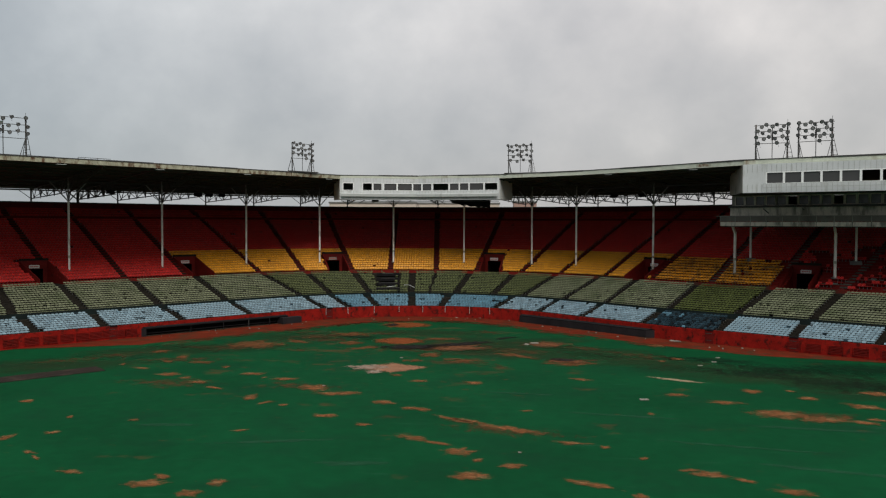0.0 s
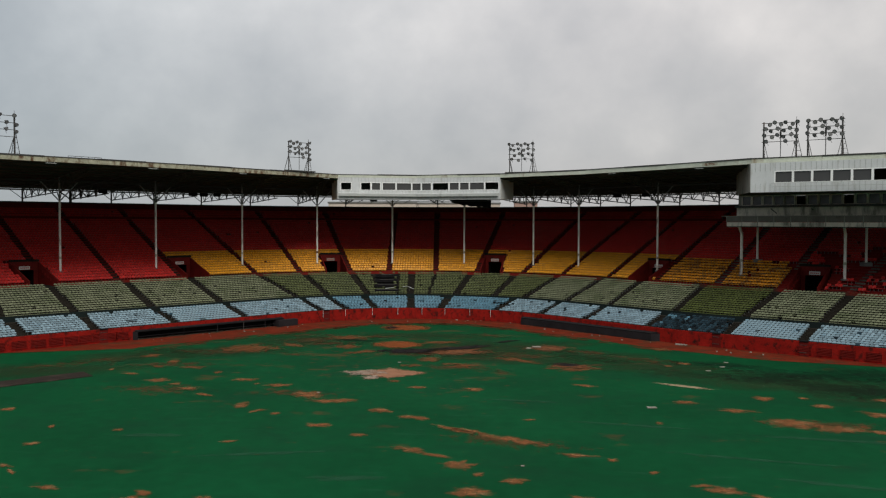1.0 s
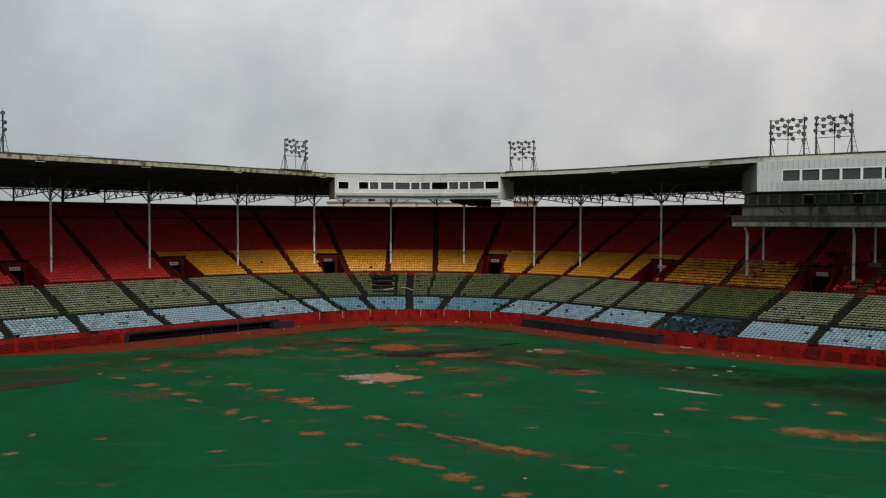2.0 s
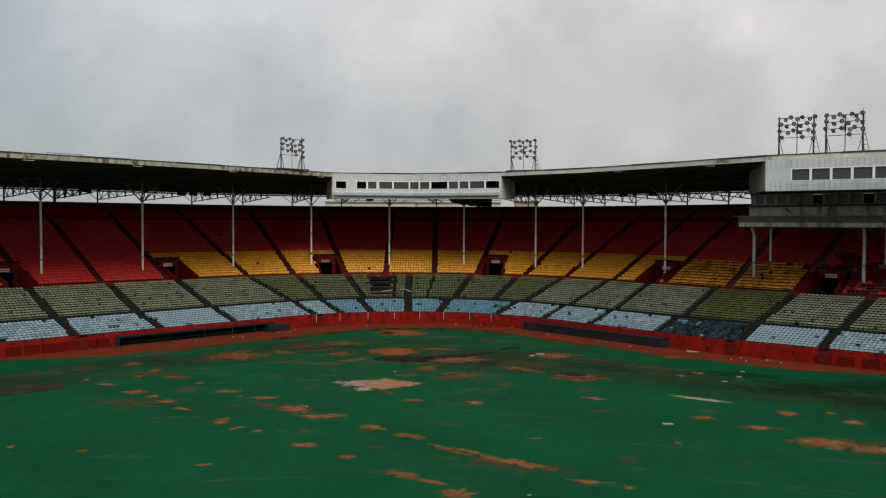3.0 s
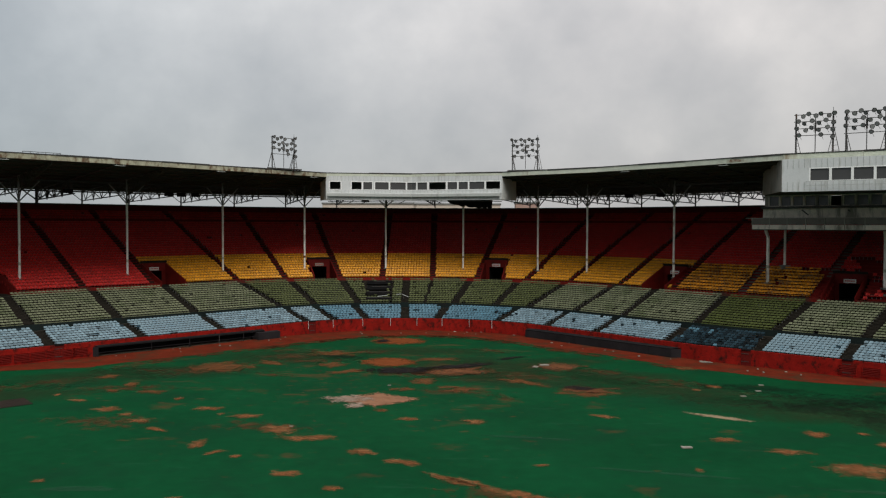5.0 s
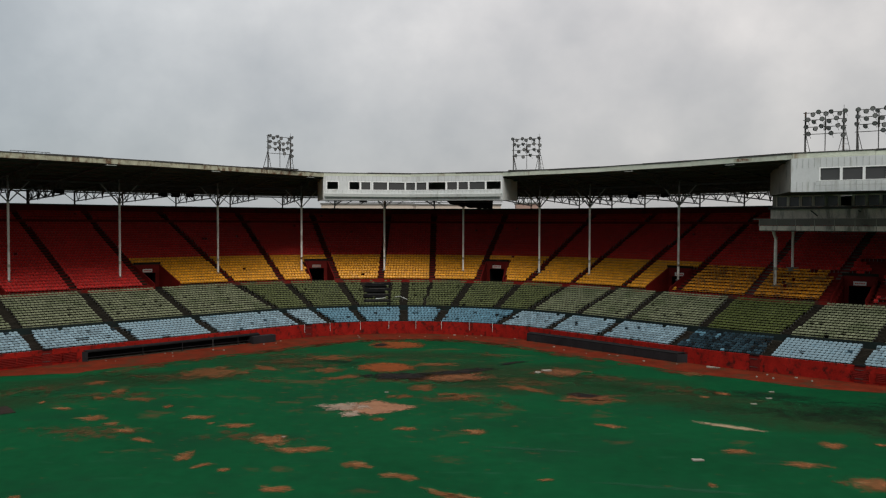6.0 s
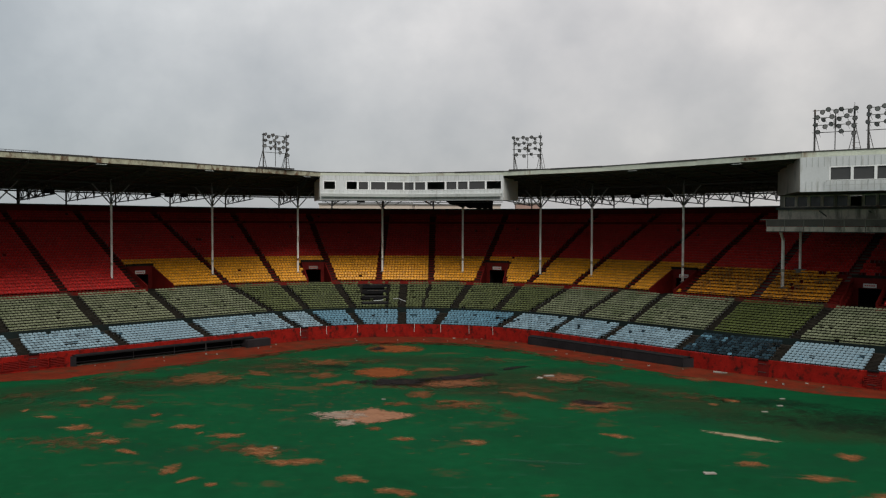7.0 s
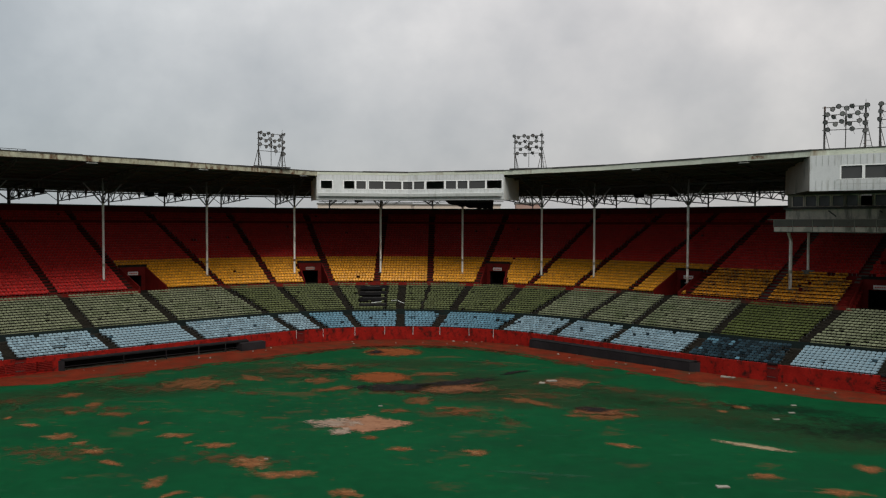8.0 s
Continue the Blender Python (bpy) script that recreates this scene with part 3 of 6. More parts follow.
CLAY_MIDDLE = [(4.4, -43.8, 0.8, 0.5, 3), (10.0, -44.3, 1.0, 0.7, -9), (2.1, -53.4, 0.8, 0.7, -2), (5.2, -55.6, 1.2, 0.5, -23), (1.4, -61.0, 0.6, 0.4, 3), (8.7, -59.2, 2.1, 0.3, -36),
               (9.5, -59.4, 1.3, 0.4, -28), (12.5, -61.6, 2.4, 0.6, -29), (20.9, -42.1, 1.0, 0.5, -21), (14.5, -55.8, 0.4, 0.2, 12)]
CLAY_FIRST = [(28.6, -48.8, 0.9, 0.5, -19), (32.4, -51.8, 1.4, 0.6, -15), (36.3, -46.9, 0.9, 0.8, -7), (35.5, -55.8, 2.0, 1.5, -6), (24.7, -56.3, 0.3, 0.3, 17), (33.6, -29.3, 0.7, 0.6, -9),
              (31.6, -30.9, 0.3, 0.4, 3), (39.8, -46.6, 0.4, 0.3, -9), (38.4, -57.4, 1.8, 0.9, -3), (41.1, -58.4, 1.2, 0.5, -28), (43.8, -52.8, 1.6, 0.8, -39), (47.3, -47.2, 1.2, 0.8, -9),
              (42.6, -57.4, 0.6, 0.4, -26), (40.3, -49.7, 0.8, 0.7, 3)]
CLAY_NEAR = [(-29.4, -54.6, 0.5, 0.5, 30), (-22.6, -60.0, 0.2, 0.4, 25), (-21.5, -64.6, 0.4, 0.4, 3), (-24.2, -66.2, 0.4, 0.8, -7), (-20.4, -69.6, 0.6, 0.2, -33), (-19.3, -70.8, 0.5, 0.1, -39),
             (-15.4, -73.6, 0.7, 0.3, -7), (-9.8, -75.6, 1.2, 0.6, 3), (-9.2, -74.3, 0.6, 0.3, -28), (-6.4, -77.1, 0.7, 0.5, -5), (-5.5, -75.1, 0.5, 0.5, 9)]
CLAY_NEAREST = [(5.5, -64.7, 1.2, 0.5, -27), (7.4, -65.9, 1.3, 0.2, -30), (9.0, -67.9, 1.1, 0.9, -18), (10.3, -69.9, 0.3, 0.3, -19), (9.8, -73.1, 1.1, 0.8, 6), (12.5, -71.0, 0.7, 0.5, -2),
                (17.0, -74.3, 1.4, 0.4, -31), (17.0, -65.4, 1.2, 0.4, -11), (19.3, -66.4, 0.3, 0.3, 3), (21.5, -68.9, 0.3, 0.2, 18), (23.9, -71.3, 0.6, 0.2, -2), (25.0, -72.1, 1.0, 0.5, -17),
                (26.8, -73.2, 0.7, 0.3, -32), (28.9, -75.2, 1.1, 0.5, -10), (19.7, -76.3, 0.4, 0.3, -31)]
for k, (x, y, rx, ry, turn) in enumerate(CLAY_THIRD + CLAY_MIDDLE + CLAY_FIRST + CLAY_NEAR + CLAY_NEAREST):
    ground_patch("clay_patch", x, y, rx * 1.25 + 0.1, ry * 1.3 + 0.08, turn, M_CLAY, "orange clay showing through torn turf", rag=0.5, seed=k * 1.7)
for k, (x, y, rx, ry, turn) in enumerate(CLAY_INFIELD):
    ground_patch("clay_patch", x, y, rx * 1.6 + 0.2, ry * 1.5 + 0.1, turn, M_FADEDCLAY, "faded clay rubbed into the worn infield turf", rag=0.55, seed=k * 2.1)
DULL = [(-20.0, -24.0, 7.0, 3.0, 10), (-9.0, -17.0, 5.0, 2.5, 0), (-14.0, -9.0, 5.0, 2.0, 30), (16.0, -25.0, 6.0, 2.2, -10), (8.0, -33.0, 7.0, 2.0, -8), (-28.0, -20.0, 6.0, 2.4, 40),
        (-3.0, -10.0, 4.0, 2.2, 0), (24.0, -22.0, 5.0, 2.2, -30), (-36.0, -34.0, 6.0, 2.4, 40), (12.0, -8.0, 5.0, 1.6, -30), (30.0, -27.0, 5.0, 2.0, -30), (-7.0, -47.0, 6.0, 2.4, -12),
        (12.0, -62.0, 8.0, 2.4, -20), (38.0, -56.0, 7.0, 2.4, -10), (-20.0, -46.0, 7.0, 3.0, 0), (-24.0, -33.0, 8.0, 2.4, 8), (2.0, -24.0, 9.0, 3.6, 10), (-12.0, -14.0, 6.0, 3.0, 20), (-32.4, -30.7, 4.0, 3.0, 15),
        (-25.5, -24.2, 2.2, 1.2, -12), (12.6, -35.2, 2.6, 1.2, -30), (-10.4, -9.6, 2.4, 2.4, -27), (-12.0, -25.6, 3.4, 2.4, 23)]
for k, (x, y, rx, ry, turn) in enumerate(DULL):
    ground_patch("clay_film", x, y, rx, ry, turn, M_DULLCLAY, "thin film of dull clay rubbed into the turf", z=0.012, rag=0.5, seed=k * 2.3)
for k in range(26):
    deg = -100 + 8.0 * k
    p, t, n = face_frame(TRACK, deg)
    ground_patch("clay_film", p.x + n.x * 0.8, p.y + n.y * 0.8, 2.6 + 1.2 * math.sin(k * 2.3), 1.3 + 0.5 * math.cos(k * 1.7), math.degrees(math.atan2(t.y, t.x)), M_TRACKFILM,
                 "red clay scattered from the track over the turf", z=0.014, rag=0.5, seed=k * 1.1)
# Brown film; the infield patches are also added to darken the turf by colour.
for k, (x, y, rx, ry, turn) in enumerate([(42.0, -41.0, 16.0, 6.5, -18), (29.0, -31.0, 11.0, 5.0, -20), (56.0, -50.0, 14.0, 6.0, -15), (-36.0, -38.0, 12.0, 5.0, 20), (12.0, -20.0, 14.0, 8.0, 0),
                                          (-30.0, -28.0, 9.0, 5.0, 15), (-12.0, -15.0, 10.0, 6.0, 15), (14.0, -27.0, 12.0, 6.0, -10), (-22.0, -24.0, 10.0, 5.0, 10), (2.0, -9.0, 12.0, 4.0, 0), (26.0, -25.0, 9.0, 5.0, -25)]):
    ground_patch("darkening_film", x, y, rx, ry, turn, M_DARKENING, "brown film on the turf that also darkens it", z=0.009, rag=0.5, seed=k * 1.9)
for k, (x, y, rx, ry) in enumerate([(44.5, -36.0, 9.0, 4.5), (52.5, -35.0, 10.0, 5.0), (38.0, -30.0, 6.0, 2.5), (-6.0, -14.0, 4.0, 1.6), (60.0, -42.0, 9.0, 5.0), (47.0, -43.0, 9.0, 4.0), (40.0, -38.0, 7.0, 3.0), (56.0, -49.0, 9.0, 3.5)]):
    ground_patch("mould_stain", x, y, rx, ry, -20, M_MOULD, "blackened damp stain on the turf", z=0.018, rag=0.5, seed=k * 3)
ground_patch("dust_streak", 30.4, -41.8, 3.5, 0.75, -31, M_CHALK, "pale dust streak across the turf", rag=0.3)

for k, (x, y, rx, ry, turn) in enumerate([(36.0, -60.5, 9.0, 0.5, -10), (30.0, -66.0, 8.0, 0.4, -14), (44.0, -60.0, 8.0, 0.5, -4), (-4.0, -66.0, 6.0, 0.4, 10), (22.0, -57.0, 7.0, 0.4, -12),
                                          (-14.0, -62.0, 4.0, 0.6, 4), (14.0, -49.0, 5.0, 0.4, -8), (33.0, -71.0, 7.0, 0.5, -18), (2.0, -71.0, 3.0, 0.7, 0), (-12.0, -79.0, 3.0, 1.0, 0)]):
    ground_patch("scratch", x, y, rx, ry, turn, M_SCRATCH, "faint pale scratches in the turf", z=0.016, rag=0.4, seed=k * 1.3)

# ---- terraces ----
g_names = {"blue": "lower_terrace", "green": "middle_terrace", "upper": "upper_terrace"}


def build_terraces():
    for name, row, count, aisles in TIERS:
        plain = bearings(TH_MIN, TH_MAX, 1.0)
        g = Geo()
        for i in range(count):
            (c0, z0), (c1, z1) = row(i), row(i + 1)
            gaps = [vom_edges(v, 1.0 + 0.76 * (i + 0.5)) for v in VOMITORIES] if name == "upper" and i < VOM_ROWS else []
            marks = [m for gap in gaps for m in gap]
            b = sorted([t for t in plain if all(abs(t - m) > 0.3 for m in marks)] + marks)
            for t0, t1 in zip(b, b[1:]):
                if any(lo - 0.01 <= t0 and t1 <= hi + 0.01 for lo, hi in gaps):
                    continue
                a0, a1, b0, b1 = on(c0, t0), on(c0, t1), on(c1, t0), on(c1, t1)
                g.quad(up(a0, z0), up(a1, z0), up(b1, z0), up(b0, z0))
                g.quad(up(b0, z0), up(b1, z0), up(b1, z1), up(b0, z1))
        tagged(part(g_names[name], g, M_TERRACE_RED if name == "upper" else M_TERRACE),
               {"blue": "dark weathered concrete steps of the front boxes", "green": "dark weathered concrete steps of the middle tier",
                "upper": "red painted concrete steps of the upper tier"}[name], "terrace", kind="structure")
    # cross walks between the tiers
    g = Geo()
    ring(g, blue_row(BLUE_ROWS)[0], green_row(0)[0], blue_row(BLUE_ROWS)[1], blue_row(BLUE_ROWS)[1])
    ring(g, green_row(0)[0], green_row(0)[0], blue_row(BLUE_ROWS)[1], green_row(0)[1])
    ring(g, green_row(GREEN_ROWS)[0], outset(WALK, 1.0), green_row(GREEN_ROWS)[1], green_row(GREEN_ROWS)[1])
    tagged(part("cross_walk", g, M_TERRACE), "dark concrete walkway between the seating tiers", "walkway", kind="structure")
    # Near-black kerb fills the dark band between the two tiers.
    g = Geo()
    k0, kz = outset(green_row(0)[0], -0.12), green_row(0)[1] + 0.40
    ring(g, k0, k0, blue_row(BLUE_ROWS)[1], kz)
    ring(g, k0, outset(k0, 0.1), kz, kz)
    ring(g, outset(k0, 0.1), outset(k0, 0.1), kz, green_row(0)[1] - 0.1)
    tagged(part("tier_kerb", g, M_TEAL), "near-black kerb in front of the middle tier", "kerb", kind="structure")
    # red front of the upper tier, broken by the vomitories
    g = Geo()
    edges = sorted(e for v in VOMITORIES for e in vom_edges(v, 0.9))
    cuts = [TH_MIN] + edges + [TH_MAX]
    z0, z1 = green_row(GREEN_ROWS)[1], upper_row(0)[1] + 0.22
    for lo, hi in zip(cuts[::2], cuts[1::2]):
        ring(g, outset(WALK, 0.85), outset(WALK, 0.85), z0, z1, lo, hi)
        ring(g, outset(WALK, 0.85), outset(WALK, 1.0), z1, z1, lo, hi)
        ring(g, outset(WALK, 1.0), outset(WALK, 1.0), z1, upper_row(0)[1], lo, hi)
    tagged(part("upper_tier_front", g, M_PARAPET), "low red painted front of the upper tier", "parapet", kind="structure")
    # back wall of the stand
    c, zt = upper_row(UPPER_ROWS)
    g = Geo()
    ring(g, c, c, zt, REAR_TOP)
    ring(g, c, outset(c, 0.3), REAR_TOP, REAR_TOP)
    ring(g, outset(c, 0.3), outset(c, 0.3), REAR_TOP, 0)
    tagged(part("wall_rear", g, M_REDPAINT), "dull dark red back wall of the grandstand", "wall", kind="structure")
    g = Geo()
    ring(g, outset(c, -0.1), outset(c, 0.4), REAR_TOP + 0.004, REAR_TOP + 0.004)
    ring(g, outset(c, -0.1), outset(c, -0.1), REAR_TOP - 0.25, REAR_TOP + 0.004)
    tagged(part("wall_coping", g, M_STEEL), "dark metal coping on the back wall", "coping", kind="structure")


REAR_TOP = 19.45
build_terraces()


def aisle_steps():
    """A flight of half steps in every aisle, lying on the terrace."""
    for name, row, count, aisles in TIERS:
        for lo, hi in aisles:
            if not TH_MIN + 3 < lo < TH_MAX - 3:
                continue
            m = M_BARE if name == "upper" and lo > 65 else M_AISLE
            ob = new("aisle_stair")
            ob.location = up(on(row(0)[0], lo), row(0)[1])
            tagged(ob, "dark concrete aisle steps between the seat blocks", "stairs", "aisle stairs", "structure")
            base = Vector(ob.location)
            for i in range(count):
                if name == "upper" and i < VOM_ROWS and any(a - 0.6 < lo < b + 0.6 for a, b in (vom_edges(v, 1.0 + 0.76 * (i + 0.5)) for v in VOMITORIES)):
                    continue
                (c0, z0), (c1, z1) = row(i), row(i + 1)
                p, q = on(c0, aisle_at(row, count, (lo, hi), i / count)), on(c1, aisle_at(row, count, (lo, hi), (i + 1) / count))
                d = q - p
                side = Vector((d.y, -d.x, 0)).normalized()
                h = z1 - z0
                g = Geo().box(up(p + d * 0.75, z0 + h * 0.25 + 0.002) - base, d * 0.25, side * 0.55, (0, 0, h * 0.25))
                g.box(up(p + d * 0.27, z0 + 0.006) - base, d * 0.24, side * 0.56, (0, 0, 0.006))
                part("step", g, m, ob)


aisle_steps()


# ---- field wall ----
WALL_TOP = 1.82
DUGOUTS = {"left": (-96.2, -58.0), "right": (47.0, 90.4)}


def build_wall():
    g = Geo()
    b = bearings(TH_MIN, TH_MAX, 0.5)
    for t0, t1 in zip(b, b[1:]):
        o, i = outset(WALL, 0.28), WALL
        top = WALL_TOP + 0.03 * math.sin(t0 * 1.7)
        dug = any(lo <= t0 and t1 <= hi for lo, hi in DUGOUTS.values())
        zb = 1.22 if dug else 0.0
        p0, p1, q0, q1 = on(i, t0), on(i, t1), on(o, t0), on(o, t1)
        g.quad(up(p0, zb), up(p1, zb), up(p1, WALL_TOP), up(p0, WALL_TOP))
        g.quad(up(p0, WALL_TOP), up(p1, WALL_TOP), up(q1, WALL_TOP), up(q0, WALL_TOP))
        g.quad(up(q0, WALL_TOP), up(q1, WALL_TOP), up(q1, zb), up(q0, zb))
        g.quad(up(p0, zb), up(q0, zb), up(q1, zb), up(p1, zb))
    w = tagged(part("wall_field", g, M_WALLRED), "stained red painted wall round the field", "wall", kind="structure")
    return w


build_wall()


def wall_panels():
    """Louvred vent panels, pilasters and gate gaps on the field wall."""
    for lo, hi, n in ((-110.0, -97.0, 10), (102.6, 108.5, 6)):
        for k in range(n):
            p, t, nn = face_frame(WALL, lo + (hi - lo) * (k + 0.5) / n)
            g = Geo()
            for z in (0.30, 1.28):
                g.bar(up(p - t * 0.85 + nn * 0.03, z), up(p + t * 0.85 + nn * 0.03, z), 0.06, 0.07)
            for s in (-0.85, 0.85):
                g.bar(up(p + t * s + nn * 0.03, 0.27), up(p + t * s + nn * 0.03, 1.31), 0.07, 0.06)
            fr = part("vent_panel", g, M_WALLRED)
            tagged(fr, "red louvred vent panel in the field wall", "vent", "vent panels", "structure")
            for j in range(5):
                s = Geo()
                s.box(up(p + nn * 0.035, 0.42 + j * 0.18), t * 0.82, nn * 0.05 + Vector((0, 0, -0.03)), (0, 0, 0.014))
                part("slat", s, M_REDPAINT, fr)
    for deg in (-99.75, -38.1, 97.3, 103.1):
        p, t, nn = face_frame(WALL, deg)
        g = Geo()
        g.box(up(p + nn * 0.02, 0.95), t * 0.55, nn * 0.03, (0, 0, 0.93))
        gate = part("field_gate", g, M_REDPAINT)
        tagged(gate, "dark red gate in the field wall", "gate", "field gates")
        for z in (0.5, 1.4):
            part("hinge", Geo().bar(up(p - t * 0.5 + nn * 0.07, z), up(p + t * 0.3 + nn * 0.07, z), 0.05), M_STEEL, gate)
        # A solid black block imitates the dark gap above the gate.
        part("gate_gap_block", Geo().box(up(p - nn * 0.05, WALL_TOP + 0.05), t * 0.5, nn * 0.2, (0, 0, 0.07)), M_BLACK, gate, "black block standing in for a dark gap over the gate")
    # white posts on the curve behind home plate
    for k, deg in enumerate((-39.8, -29.8, -18.1, -7.2, 3.1, 12.9, 23.5, 32.3)):
        p, t, nn = face_frame(WALL, deg)
        e = thing("backstop_post", up(p + nn * 0.12, 0), "thin white post on the red wall behind home plate", "post", "backstop posts")
        lean = 0.04 * math.sin(k * 5)
        part("pole", Geo().tube((0, 0, 0.75), (lean, 0, 1.95), 0.026, 8), M_PALEGREY, e)
        part("bracket", Geo().box((0, 0.05, 1.2), (0.07, 0, 0), (0, 0.07, 0), (0, 0, 0.05)), M_STEEL, e)


wall_panels()


def build_dugout(side, lo, hi, front, roof_z, label):
    """Black dugout set into the wall: roof slab, front rail or board, end walls, bench and back wall."""
    e = thing("dugout", up(on(WALL, (lo + hi) / 2), 0), label, "dugout", "dugouts")
    base = Vector(e.location)

    def run(g, c0, z0, c1, z1, a=lo, b=hi):
        bb = bearings(a, b, 2.0)
        for t0, t1 in zip(bb, bb[1:]):
            g.quad(up(on(c0, t0), z0) - base, up(on(c0, t1), z0) - base, up(on(c1, t1), z1) - base, up(on(c1, t0), z1) - base)
        return g

    f, bk = outset(WALL, -front), outset(WALL, 2.4)
    g = Geo()
    run(g, f, roof_z, outset(WALL, 0.0), roof_z + 0.12)
    run(g, f, roof_z - 0.16, f, roof_z)
    run(g, f, roof_z - 0.16, outset(WALL, 0.0), roof_z - 0.06)
    part("roof", g, M_BLACK, e, "black tarred flat roof")
    # Recess surfaces are near-black too, so the dark inside comes from their colour.
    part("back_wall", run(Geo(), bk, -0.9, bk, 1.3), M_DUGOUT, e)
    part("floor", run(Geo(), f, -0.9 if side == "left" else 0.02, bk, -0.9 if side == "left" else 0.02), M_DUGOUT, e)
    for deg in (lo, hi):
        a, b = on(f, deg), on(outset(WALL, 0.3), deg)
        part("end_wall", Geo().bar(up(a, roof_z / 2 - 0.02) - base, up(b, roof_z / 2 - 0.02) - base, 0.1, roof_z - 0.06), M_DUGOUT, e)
    bench = outset(WALL, 1.5)
    if side == "left":
        p, t, nn = face_frame(WALL, -57.0)
        part("stair_house", Geo().box(up(p + nn * 0.3, 0.52) - base, t * 1.7, nn * 0.8, (0, 0, 0.5)), M_DUGOUT, e, "low black stair cover at the end")
    part("bench", run(run(Geo(), outset(bench, -0.4), -0.35, bench, -0.35), outset(bench, -0.4), -0.9, outset(bench, -0.4), -0.35), M_STEEL, e)
    if side == "right":
        n = 11
        for k in range(n):
            t0, t1 = lo + (hi - lo) * k / n, lo + (hi - lo) * (k + 1) / n
            a, b = on(f, t0) - base, on(f, t1) - base
            d = (b - a) * 0.492
            g = Geo().box(up((a + b) / 2, (roof_z - 0.16) / 2 + 0.03), d, Vector((d.y, -d.x, 0)).normalized() * 0.03, (0, 0, (roof_z - 0.2) / 2))
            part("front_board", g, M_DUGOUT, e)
    else:
        n = 5
        for k in range(n + 1):
            p = on(f, lo + (hi - lo) * k / n) - base
            part("post", Geo().tube(up(p, 0), up(p, roof_z - 0.1), 0.05, 8), M_STEEL if k == 3 else M_DUGOUT, e)
        for k in range(n):
            a, b = on(f, lo + (hi - lo) * k / n), on(f, lo + (hi - lo) * (k + 1) / n)
            part("rail", Geo().bar(up(a - base, 0.5), up(b - base, 0.5), 0.05), M_DUGOUT, e)


build_dugout("left", -96.2, -58.0, 0.35, 1.24, "open black dugout with a low front rail")
build_dugout("right", 47.0, 90.4, 0.8, 1.12, "black boarded-up dugout with a flat tarred roof")


# ---- roof, columns and trusses ----
ROOF_LEFT = [Vector((-15.3, 24.5, 0)), Vector((-34.2, 1.4, 0)), Vector((-53.3, -19.6, 0)), Vector((-76.0, -44.0, 0))]
ROOF_MID = [Vector((-15.3, 24.5, 0)), Vector((-1.0, 27.4, 0)), Vector((14.4, 22.8, 0))]
ROOF_RIGHT = [Vector((14.4, 22.8, 0)), Vector((28.3, 12.0, 0)), Vector((38.6, 0.7, 0)), Vector((47.5, -10.2, 0)), Vector((62.2, -19.5, 0)), Vector((78.0, -29.0, 0))]
FRONT = list(reversed(ROOF_LEFT)) + ROOF_MID[1:] + ROOF_RIGHT[1:]
EAVE_TOP, EAVE_BOTTOM, REAR_SOFFIT = 24.7, 24.05, 21.75
REAR_LINE = outset(WALK, 25.2)


def cross(p, d):
    """Nearest crossing of the line p + s d with the front edge of the roof, for s below 0."""
    best = None
    for a, b in zip(FRONT, FRONT[1:]):
        e = b - a
        den = d.x * e.y - d.y * e.x
        if abs(den) < 1e-9:
            continue
        w = a - p
        s, k = (w.x * e.y - w.y * e.x) / den, (w.x * d.y - w.y * d.x) / den
        if -1e-6 <= k <= 1 + 1e-6 and s < -0.5 and (best is None or s > best):
            best = s
    return best


def roof_station(deg):
    q = on(REAR_LINE, deg)
    _, t, n = face_frame(REAR_LINE, deg)
    d = Vector((*POLE, 0)) - q
    d = (n * 0.85 + d.normalized() * 0.15).normalized()
    s = cross(q, -d)
    return q, (q + (-d) * s if s is not None else None)


